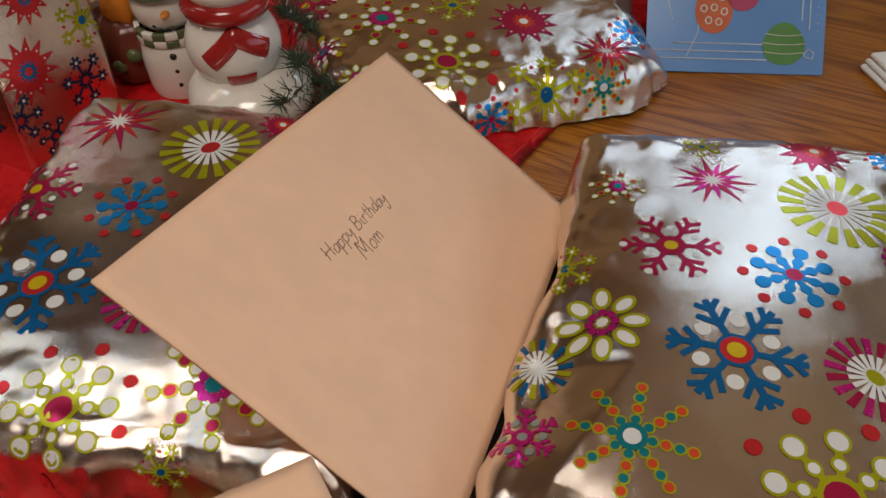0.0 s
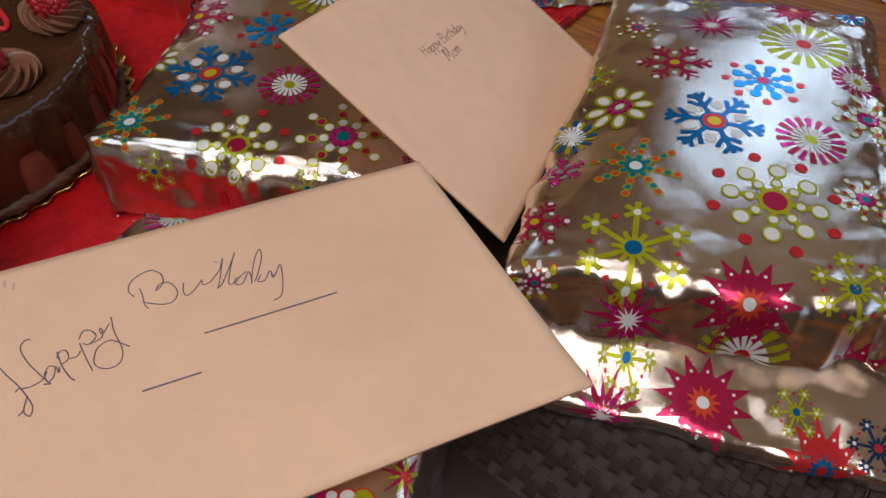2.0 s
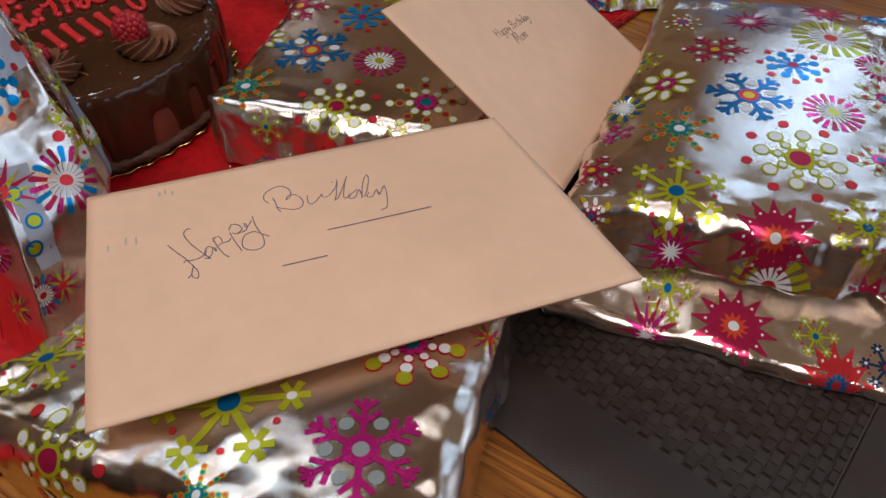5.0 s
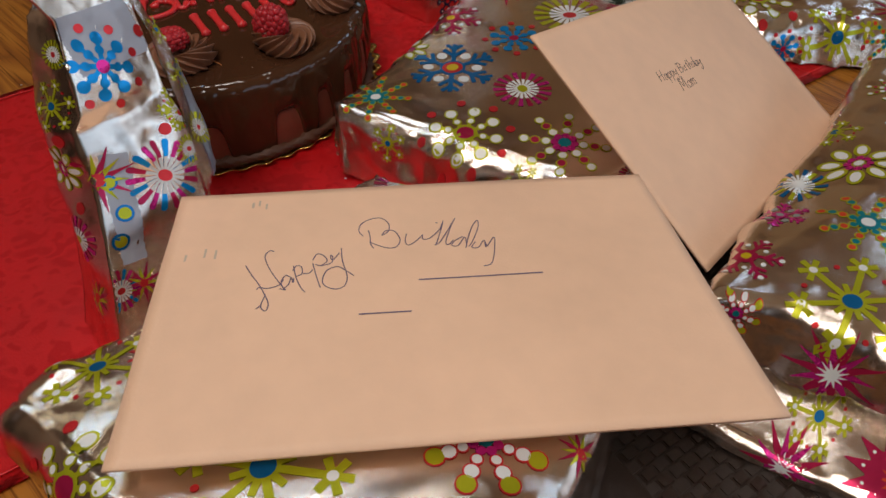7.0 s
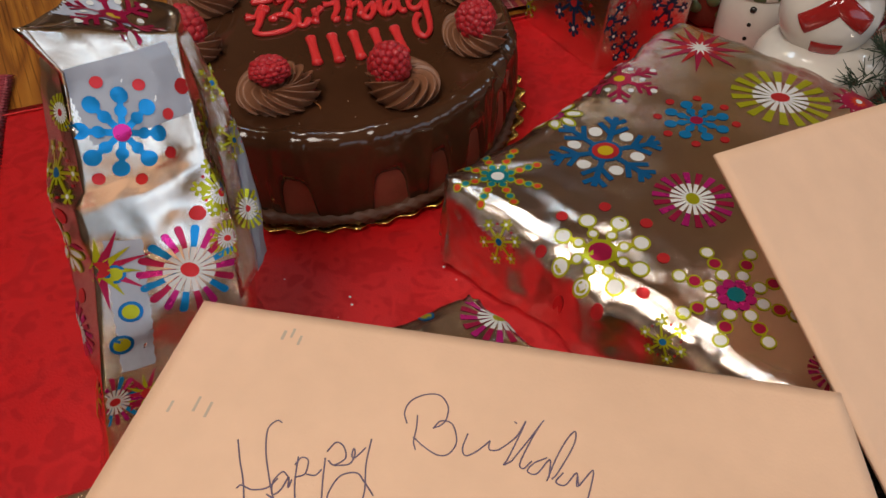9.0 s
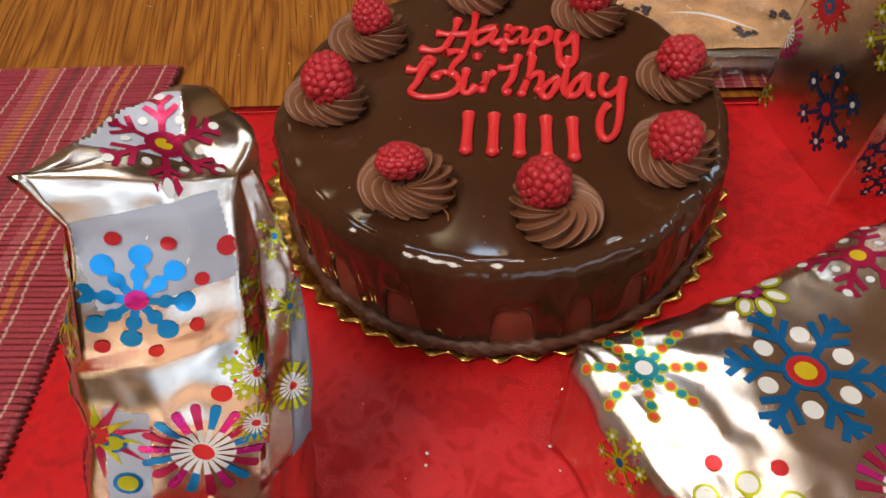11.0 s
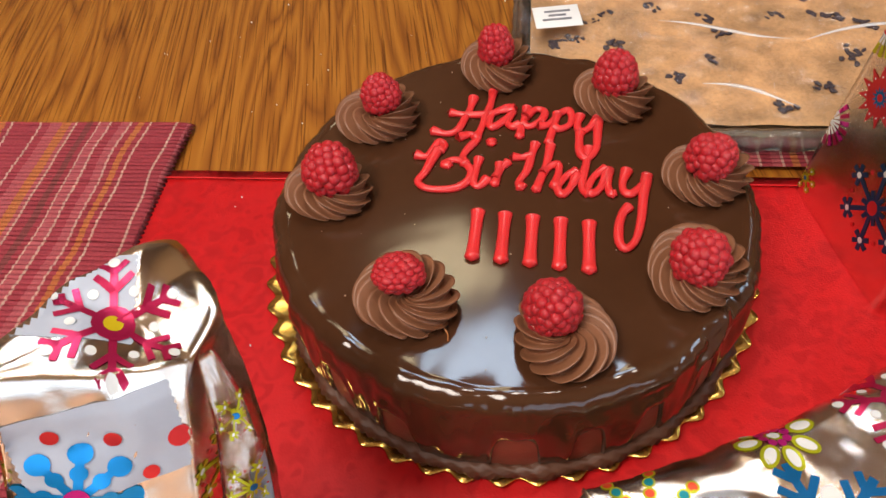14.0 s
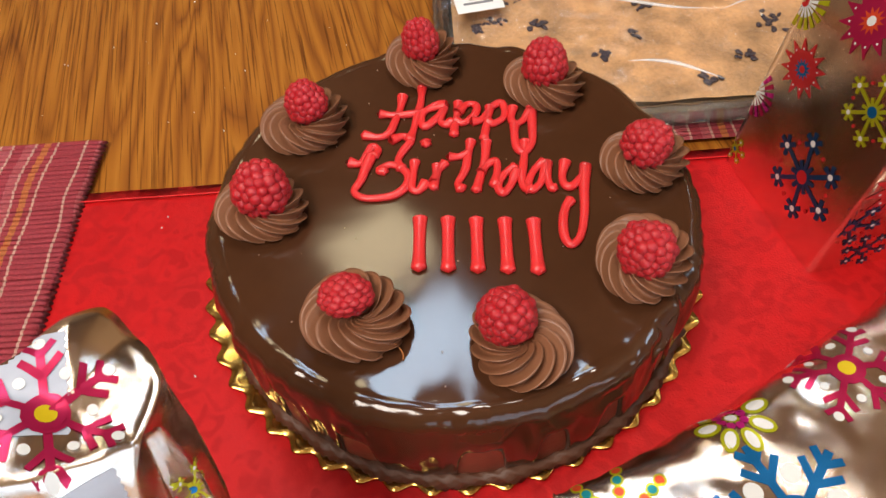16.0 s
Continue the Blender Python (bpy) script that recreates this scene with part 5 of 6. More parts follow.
def cake():
    k = thing("birthday_cake", CAKE + Vector((0, 0, 0.003)), "round chocolate cake with glossy ganache, rosettes and red piped writing", "cake")
    rng = random.Random(4)
    # gold board with a scalloped rim
    bm = bmesh.new()
    nsc = 50
    def scal(a, i, r, z):
        s = (1 - math.cos(a * nsc)) / 2
        return (r + (0.0045 * s if i in (1, 2, 3, 4) else 0.0), z + (0.0016 * s if i in (2, 3) else 0))
    lathe(bm, BOARD, [(0.10, 0.0032), (0.1290, 0.0034), (0.1315, 0.0044), (0.1308, 0.0052), (0.1265, 0.0048), (0.115, Z_BOARD)], nsc * 8, scal, cap_bottom=True)
    part("cake_board", bm, M_GOLD, k, "gold scalloped cake board")
    # the body under the glaze
    bm = bmesh.new()
    lathe(bm, CAKE, [(R_CAKE - 0.0024, Z_BOARD), (R_CAKE - 0.0017, 0.02), (R_CAKE - 0.0019, 0.05), (R_CAKE - 0.006, 0.062)], 128,
          lambda a, i, r, z: (r + 0.0008 * noise.noise((math.cos(a) * 5, math.sin(a) * 5, z * 40)), z))
    part("cake_side", bm, M_SIDE, k, "paler brown cake side")
    # the glaze: top, rounded rim and drips of uneven length
    arches = [(2 * math.pi * (i + rng.uniform(-0.14, 0.14)) / 25, rng.uniform(0.036, 0.047), rng.uniform(0.060, 0.100)) for i in range(25) if rng.random() < 0.68]
    def low(a):
        """The glaze's lower lip: it reaches the foot, but for round-headed gaps between the drips."""
        z = 0.007 + 0.003 * abs(noise.noise((math.cos(a) * 4, math.sin(a) * 4, 2)))
        for c, top, w in arches:
            d = abs((a - c + math.pi) % (2 * math.pi) - math.pi)
            if d < w:
                z = max(z, 0.006 + (top - 0.006) * (1 - (d / w) ** 4) ** 0.5)
        return z
    bm = bmesh.new()
    segs = 540
    rings = []
    def glaze(a, f):
        """f from 0 at the lower lip to 1 at the top's middle."""
        lump = 0.0021 * noise.noise((math.cos(a) * 6, math.sin(a) * 6, 1)) + (0.0011 * noise.noise((math.cos(a) * 15, math.sin(a) * 15, 4 + 5 * f)) + 0.0006 * noise.noise((math.cos(a) * 34, math.sin(a) * 34, 9 * f))) * math.sin(math.pi * min(1.0, f / 0.64))
        zl, ztop = low(a), Z_TOP - 0.0095
        # the knocked and cracked stretch of the rim
        da = abs((a - 0.25 + math.pi) % (2 * math.pi) - math.pi)
        if da < 0.42 and 0.2 < f < 0.66:
            lump += 0.0032 * (1 - (da / 0.42) ** 2) * facet(Vector((math.cos(a) * 5, math.sin(a) * 5, f * 5)), 1.6) * math.sin(math.pi * (f - 0.2) / 0.46)
        if f < 0.4:
            g = f / 0.4
            lip = 0.0016 * math.sin(min(1.0, g * 3) * math.pi / 2)
            z = zl + (ztop - zl) * g
            flow = 0.0015 * noise.noise((math.cos(a) * 9, math.sin(a) * 9, z * 45)) + 0.0008 * noise.noise((math.cos(a) * 24, math.sin(a) * 24, z * 20 + 5))
            return R_CAKE - 0.0018 + lip + lump + flow * math.sin(math.pi * g) + 0.0012 * math.sin(math.pi * g), z
        if f < 0.62:
            g = (f - 0.4) / 0.22 * math.pi / 2
            return R_CAKE - 0.0002 + lump * (1 - g / 2) - 0.0095 * (1 - math.cos(g)), ztop + 0.0095 * math.sin(g) + lump * 0.8
        g = (f - 0.62) / 0.38
        r = (R_CAKE - 0.0097) * (1 - g) + 0.002 * g
        x, y = r * math.cos(a), r * math.sin(a)
        return r, Z_TOP - 0.0005 + 0.0009 * g + lump * 0.8 * (1 - g) ** 22 + 0.00022 * noise.noise((x * 22, y * 22, 8)) + 0.00006 * noise.noise((x * 90, y * 90, 3))
    FS = [0.0, 0.02, 0.04, 0.07, 0.11, 0.15, 0.19, 0.23, 0.27, 0.31, 0.35, 0.38, 0.40, 0.43, 0.46, 0.485, 0.51, 0.54, 0.57, 0.60, 0.62, 0.625, 0.63, 0.636, 0.643, 0.65, 0.66, 0.67, 0.685, 0.70, 0.72, 0.75, 0.78, 0.81, 0.84, 0.87, 0.90, 0.93, 0.96, 0.98, 1.0]
    for f in FS:
        ring = []
        for i in range(segs):
            a = 2 * math.pi * i / segs
            r, z = glaze(a, f)
            ring.append(bm.verts.new(CAKE + Vector((r * math.cos(a), r * math.sin(a), z))))
        rings.append(ring)
    for p, q in zip(rings, rings[1:]):
        for i in range(segs):
            bm.faces.new((p[i], p[(i + 1) % segs], q[(i + 1) % segs], q[i]))
    c = bm.verts.new(CAKE + Vector((0, 0, Z_TOP + 0.0004)))
    for i in range(segs):
        bm.faces.new((rings[-1][i], rings[-1][(i + 1) % segs], c))
    part("ganache_glaze", bm, M_GANACHE, k, "glossy dark chocolate glaze with drips")
    # piped border round the foot
    bm = bmesh.new()
    nb, seg = 512, 14
    loops = []
    for i in range(nb):
        a = 2 * math.pi * i / nb
        big = 0.0037 + 0.0008 * math.sin(26 * a)
        loop = []
        for j in range(seg):
            b = 2 * math.pi * j / seg
            rr = big * (1 + 0.30 * math.cos(5 * b + 90 * a))
            R = R_CAKE - 0.001 + rr * math.cos(b)
            loop.append(bm.verts.new(CAKE + Vector((R * math.cos(a), R * math.sin(a), Z_BOARD + 0.0040 + rr * math.sin(b)))))
        loops.append(loop)
    for i in range(nb):
        p, q = loops[i], loops[(i + 1) % nb]
        for j in range(seg):
            bm.faces.new((p[j], p[(j + 1) % seg], q[(j + 1) % seg], q[j]))
    part("piped_border", bm, M_BORDER, k, "piped chocolate shell border")
    return k


cake_thing = cake()


def rosette(centre, R, spin, hand=1, frayed=0.0):
    """A piped swirl: crisp ridges wound inwards over a low round ring with a dimple, its last turn lying higher than its first."""
    prof = smooth_path([(0.90, 0.0, 0), (0.99, 0.12, 0), (1.0, 0.28, 0), (0.93, 0.46, 0), (0.78, 0.58, 0), (0.58, 0.60, 0), (0.40, 0.53, 0), (0.22, 0.44, 0), (0.03, 0.40, 0)], 4)
    n, segs, rings = 13, 182, []
    bm = bmesh.new()
    for i, q in enumerate(prof):
        f = i / (len(prof) - 1)
        tw = hand * (1.5 * f + 1.3 * f * f)
        ring = []
        for k in range(segs):
            a = 2 * math.pi * k / segs
            s = 1 - 2 * abs(math.sin(n * a / 2)) ** 0.9
            b = a - tw - spin
            turn = ((a + 0.7 * f) / (2 * math.pi)) % 1.0
            step = turn - 0.5 if turn < 0.93 else 0.43 - (turn - 0.93) / 0.07 * 0.93
            lob = 1 + 0.06 * math.sin(2 * b + spin * 2) + 0.03 * math.sin(3 * b - spin)
            fr_ = frayed * (1 - f) ** 3 * noise.noise((math.cos(a) * 9, math.sin(a) * 9, f * 3))
            rr = R * q.x * (lob + (0.085 + 0.05 * math.sin(math.pi * f)) * s + fr_)
            zz = R * (q.y * (1 + 0.22 * step) + 0.115 * s * math.sin(math.pi * min(1, 0.9 * f + 0.12))) + 0.0004 * noise.noise((b * 2, f * 4, spin)) + 0.3 * R * abs(fr_)
            ring.append(bm.verts.new((centre[0] + rr * math.cos(b), centre[1] + rr * math.sin(b), centre[2] + zz)))
        rings.append(ring)
    for p, q in zip(rings, rings[1:]):
        for k in range(segs):
            bm.faces.new((p[k], p[(k + 1) % segs], q[(k + 1) % segs], q[k]))
    top = bm.verts.new(sum((v.co for v in rings[-1]), Vector()) / segs)
    for k in range(segs):
        bm.faces.new((rings[-1][k], rings[-1][(k + 1) % segs], top))
    part("rosette", bm, M_CREAM, cake_thing, "swirled chocolate buttercream rosette")


def drupelet_mesh():
    bm = bmesh.new()
    bmesh.ops.create_icosphere(bm, subdivisions=2, radius=1.0)
    me = bpy.data.meshes.new("drupelet")
    bm.to_mesh(me)
    bm.free()
    me.polygons.foreach_set("use_smooth", [True] * len(me.polygons))
    me.materials.append(M_BERRY)
    return me


def raspberry():
    """Rings of plump drupelets on a rounded core; the first one, at the world's origin."""
    rng = random.Random(8)
    t = tagged(new("raspberry"), "fresh red raspberry sitting in a chocolate rosette", "raspberry", "raspberries on the cake")
    bm = bmesh.new()
    ball(bm, (0, 0, 0.0105), (0.0108, 0.0108, 0.0116), 18, 12)
    part("core", bm, M_BERRY, t)
    me = drupelet_mesh()
    rows = [(-0.85, 8), (-0.55, 12), (-0.24, 15), (0.06, 15), (0.35, 13), (0.62, 11), (0.84, 7), (0.98, 3)]
    for ri, (h, cnt) in enumerate(rows):
        for i in range(cnt):
            a = 2 * math.pi * (i + 0.5 * (ri % 2)) / cnt + rng.uniform(-0.07, 0.07)
            c = math.sqrt(max(0.0, 1 - h * h))
            wide = (0.0096 * c * (1.0 - 0.12 * h) + 0.0006) * rng.uniform(0.97, 1.04)
            r = 0.00325 * (1 - 0.10 * max(0, h)) * rng.uniform(0.86, 1.14)
            ob = new("drupelet", me)
            ob.parent = t
            ob.location, ob.scale = (wide * math.cos(a), wide * math.sin(a), 0.0105 + 0.0108 * h + rng.uniform(-0.0004, 0.0004)), (r * rng.uniform(0.92, 1.06), r * rng.uniform(0.92, 1.06), r * rng.uniform(0.9, 1.05))
    return t


# each swirl: place, radius, its berry's place, lean, way it leans, half width, how long it is for its width
SWIRLS = ((-0.291, 0.148, 0.0197, -0.296, 0.148, 25, 150, 0.0116, 0.72), (-0.241, 0.194, 0.0190, -0.248, 0.193, 30, 330, 0.0122, 1.12),
          (-0.240, 0.261, 0.0192, -0.238, 0.259, 20, 20, 0.0127, 0.98), (-0.281, 0.303, 0.0182, -0.281, 0.303, 50, 60, 0.0121, 1.0),
          (-0.353, 0.303, 0.0188, -0.355, 0.304, 15, 160, 0.0120, 1.18), (-0.410, 0.265, 0.0196, -0.412, 0.265, 10, 200, 0.0105, 1.28),
          (-0.407, 0.189, 0.0200, -0.409, 0.192, 12, 240, 0.0112, 1.05), (-0.369, 0.144, 0.0188, -0.370, 0.147, 18, 120, 0.0138, 1.02))
for i, (sx, sy, sr, bx, by, lean, face, half, tall) in enumerate(SWIRLS):
    rosette((sx, sy, Z_TOP - 0.0005), sr, i * 0.9, 1 if i != 1 else -1, 0.22 if i == 0 else 0.06)
    w = half / 0.0134
    tip = Matrix.Rotation(radians(face), 4, "Z") @ Matrix.Rotation(radians(lean), 4, "Y")
    m = Matrix.Translation((bx, by, Z_TOP + 0.016)) @ tip @ Matrix.Diagonal((w, w, w * tall, 1)) @ Matrix.Translation((0, 0, -0.0105))
    if i == 0:
        first_berry = raspberry()
        first_m = m
    else:
        copy_thing(first_berry, m)

first_berry.matrix_basis = first_m


def icing(lines, radius):
    """One piped letter: thick round strands with swollen ends, pressed onto the glaze."""
    bm = bmesh.new()
    for line in lines:
        ph = random.Random(len(line)).uniform(0, 6)
        tube(bm, line, lambda f: radius * (1 + 0.38 * math.exp(-(f / 0.10) ** 2) + 0.38 * math.exp(-((1 - f) / 0.10) ** 2) + 0.10 * math.sin(11 * f + ph)), 12, 0.8)
    part("icing_letter", bm, M_ICING, cake_thing, "piped red icing letter")


TEXT_R, TEXT_U = Vector((0.640, 0.768, 0)), Vector((-0.768, 0.640, 0))
TEXT_O = Vector((-0.351, 0.184, Z_TOP + 0.0013))
for word in (ICED_HAPPY, ICED_BIRTHDAY):
    for letter in script(word, TEXT_O, TEXT_R, TEXT_U):
        icing(letter, 0.0021)
# the name below it: one plain upright bar of icing for each letter
for x0, y0, x1, y1 in ((32, -13, 34, -41), (45, -13, 47, -41), (58, -13, 60, -41), (71, -13, 73, -41), (84, -13, 86, -41)):
    a, b = (TEXT_O + TEXT_R * (x / 1000) + TEXT_U * (y / 1000) for x, y in ((x0, y0), (x1, y1)))
    bm = bmesh.new()
    tube(bm, [a.lerp(b, k / 24) for k in range(25)], lambda f: 0.0028 + 0.0008 * abs(2 * f - 1) ** 3, 12, 0.75)
    part("icing_bar", bm, M_ICING, cake_thing, "plain piped red icing bar")
bm = bmesh.new()
tube(bm, smooth_path([(-0.2765, 0.1515, Z_TOP + 0.001), (-0.272, 0.1545, Z_TOP + 0.0018), (-0.2675, 0.1550, Z_TOP + 0.001), (-0.2645, 0.1535, Z_TOP + 0.0008)], 6), 0.0003, 5)
fibre = thing("stray_fibre", (-0.27, 0.153, Z_TOP), "thin amber fibre lying on the glossy cake glaze", "fibre")
part("strand", bm, M_FIBRE, fibre)


rng = random.Random(61)
bm = bmesh.new()
for i in range(34):
    a, r = rng.uniform(0, 2 * math.pi), 0.104 * math.sqrt(rng.random())
    k = rng.uniform(0.00025, 0.0006)
    ball(bm, CAKE + Vector((r * math.cos(a), r * math.sin(a), Z_TOP + 0.0004)), (k, k * rng.uniform(0.5, 1), k * 0.7), 6, 4)
tagged(part("crumbs", bm, M_SPECK), "tiny pale specks on the glossy glaze", "crumbs", "", "stuff")


# ---- second fold of foil in front of the large gift ----
flap = part("folded_flap", wrap(((0.060, 0.053, 0.012), (0.262, 0.012, 0.014), (0.285, 0.100, 0.034), (0.074, 0.104, 0.034)), 0.0045, 0.005, 0.0010, 0.0040, 41.3, flare=0.25, soft=0.0034), M_FOIL, gift_b, "lower fold of silver foil")
flap_rows = FIG_B2
drape(flap, gift_b, flap_rows, 9)


# ---- baked bars in a foil tray ----
def tray():
    t = thing("foil_tray", plan(0.25, 0.62, 0.006), "aluminium tray of baked oat bars under clear wrap", "baking tray")
    u0, u1, n0, n1, z0, z1 = 0.010, 0.46, 0.487, 0.74, 0.0062, 0.031
    ax = Matrix((U, N, (0, 0, 1))).transposed()
    def wallstrip(a, b):
        bm = bmesh.new()
        k = 60
        cols = []
        inward = (plan((u0 + u1) / 2, (n0 + n1) / 2) - (a + b) / 2).normalized()
        for i in range(k + 1):
            p = a.lerp(b, i / k)
            w = inward * (0.0012 * math.sin(i * 1.9) + 0.001 * noise.noise((i * 0.7, 1, 1)))
            prof = ((0.004, z0), (0.0015, 0.014), (0.0, 0.024), (-0.001, z1 - 0.002), (-0.006, z1), (-0.007, z1 - 0.003))
            cols.append([bm.verts.new(p + inward * o + w * (1 - 0.6 * (q > 0.025)) + Vector((0, 0, q - p.z))) for o, q in prof])
        for c, d in zip(cols, cols[1:]):
            for j in range(5):
                bm.faces.new((c[j], d[j], d[j + 1], c[j + 1]))
        bmesh.ops.solidify(bm, geom=bm.faces[:], thickness=0.0004)
        part("tray_side", bm, M_TRAY, t, "crinkled aluminium tray side")
    c = [plan(u0, n0), plan(u1, n0), plan(u1, n1), plan(u0, n1)]
    for i in range(4):
        wallstrip(c[i], c[(i + 1) % 4])
    bm = bmesh.new()
    box(bm, plan((u0 + u1) / 2, (n0 + n1) / 2, z0 + 0.0008), (u1 - u0 - 0.008, n1 - n0 - 0.008, 0.001), ax)
    part("tray_base", bm, M_TRAY, t)
    bake, _ = sheet(u0 + 0.006, u1 - 0.006, n0 + 0.006, n1 - 0.006, 0.0, 0.004, 0.004,
                    lambda u, n: 0.0255 + 0.0012 * noise.noise((u * 60, n * 60, 0)) + 0.0012 * noise.noise((u * 18, n * 18, 4)))
    baked = thing("baked_bars", plan(0.25, 0.62, 0.008), "golden baked oat slab dotted with dark blueberries", "baked bars")
    part("slab", bake, M_BAR, baked)
    rng = random.Random(21)
    for i in range(46):
        cu, cn = rng.uniform(u0 + 0.02, u1 - 0.1), rng.uniform(n0 + 0.02, n1 - 0.03)
        bm = bmesh.new()
        for k in range(rng.choice((3, 5, 7, 9))):
            ball(bm, plan(cu + rng.uniform(-0.006, 0.006), cn + rng.uniform(-0.005, 0.005), 0.0262), (rng.uniform(0.0010, 0.0036), rng.uniform(0.0010, 0.0026), 0.0008), 8, 5)
        for v in bm.verts:
            w = noise.noise_vector(v.co * 420) * 0.0016
            v.co += Vector((w.x, w.y, 0.2 * w.z))
        part("blueberry", bm, M_BERRYDARK, baked)
    film, _ = sheet(u0 - 0.002, u1 + 0.002, n0 - 0.002, n1 + 0.002, 0.0, 0.004, 0.004,
                    lambda u, n: 0.0325 + 0.0040 * ridge(Vector((u, n * 0.5, 0.3)), 22) + 0.0022 * ridge(Vector((u * 0.4, n, 0.7)), 50))
    ob = part("clear_wrap", film, M_FILM, t, "clear wrinkled plastic wrap")
    ob.visible_shadow = False
    # Creases whose milky colour stands for bright streaks of glare on the wrap.
    for k in range(13):
        a, ln, tilt = (rng.uniform(u0 + 0.02, u1 - 0.2), rng.uniform(n0 + 0.02, n1 - 0.03)), rng.uniform(0.03, 0.13), rng.uniform(-0.5, 0.5)
        bm = bmesh.new()
        pts = smooth_path([plan(a[0] + ln * f, a[1] + tilt * ln * f + 0.006 * math.sin(3 * f + k), 0.0348 + 0.001 * math.sin(5 * f)) for f in (0, 0.25, 0.5, 0.75, 1)], 5)
        tube(bm, pts, lambda f: 0.0017 * math.sin(math.pi * min(0.98, max(0.03, f))), 5, 0.5)
        part("wrap_crease_glare", bm, M_GLARE, t, "crease in the wrap with its glare painted milky white").visible_shadow = False
    bm = bmesh.new()
    box(bm, plan(0.034, 0.592, 0.0385), (0.032, 0.026, 0.0005), ax @ Matrix.Rotation(radians(8), 3, "Z"), 0.0001)
    lab = part("label", bm, M_LABEL, t, "white paper label")
    for k, (w, o) in enumerate(((0.018, 0.006), (0.012, 0.001), (0.02, -0.004))):
        bm = bmesh.new()
        box(bm, plan(0.034, 0.592 + o, 0.0390), (w, 0.0022, 0.0002), ax @ Matrix.Rotation(radians(8), 3, "Z"))
        part("print_bar", bm, M_PRINT, lab)


tray()


# ---- figurines, sprigs, greeting card ----
def snowman():
    """Round glazed snowman with a tied red scarf."""
    c = Vector((-0.083, 0.437, 0.0))
    f = Vector((0.32, -0.95, 0)).normalized()
    s = Vector((f.y, -f.x, 0)) * -1
    bm = bmesh.new()
    ball(bm, c + Vector((0.006, -0.002, 0.026)), (0.043, 0.043, 0.024), 40, 20, 0)
    ball(bm, c + Vector((0, 0, 0.062)), (0.0308, 0.0308, 0.0300), 40, 24, 0)
    ball(bm, c + Vector((0, 0, 0.108)), (0.025, 0.025, 0.023), 32, 20, 0)
    lathe(bm, c + Vector((0, 0, 0.088)), [(0.021, -0.004), (0.0265, -0.002), (0.028, 0.003), (0.025, 0.008), (0.02, 0.009)], 40, None, 1, False)
    def on_ball(a, h, lift=0.0016):
        d = (f * math.cos(a) + s * math.sin(a)) * math.cos(h) + Vector((0, 0, math.sin(h)))
        return c + Vector((0, 0, 0.062)) + Vector((d.x * 0.0308, d.y * 0.0308, d.z * 0.0300)) + d * lift
    def patch(a0, h0, a1, h1, w, mi, lift=0.0018):
        """A band of glaze that lies on the round body from one place to another."""
        rows = []
        for i in range(13):
            t = i / 12
            a, h = a0 + (a1 - a0) * t, h0 + (h1 - h0) * t
            dx, dh = (a1 - a0), (h1 - h0)
            ln = math.hypot(dx, dh)
            nx, nh = -dh / ln, dx / ln
            row = []
            for k in range(7):
                o = (k / 6 - 0.5) * w
                row.append(bm.verts.new(on_ball(a + nx * o, h + nh * o, lift * (1 - 0.9 * (abs(k / 3 - 1)) ** 4) * (0.3 if i in (0, 12) else 1) + 0.0003)))
            rows.append(row)
        for p, q in zip(rows, rows[1:]):
            for k in range(6):
                nf = bm.faces.new((p[k], p[k + 1], q[k + 1], q[k]))
                nf.material_index, nf.smooth = mi, True
    patch(0.12, 0.72, -0.62, 0.02, 0.42, 1)
    patch(-0.10, 0.72, 0.72, 0.16, 0.42, 1, 0.0026)
    patch(-0.30, -0.42, 0.34, -0.42, 0.34, 1, 0.0010)
    ball(bm, c + Vector((0, 0, 0.116)) + f * 0.004, (0.027, 0.027, 0.006), 28, 10, 2)
    ob = part("snowman_figurine", bm, [M_CERAMIC, M_REDGLAZE, M_GREENGLAZE])
    tagged(ob, "white glazed ceramic snowman figurine with a red scarf", "figurine", "christmas figurines")


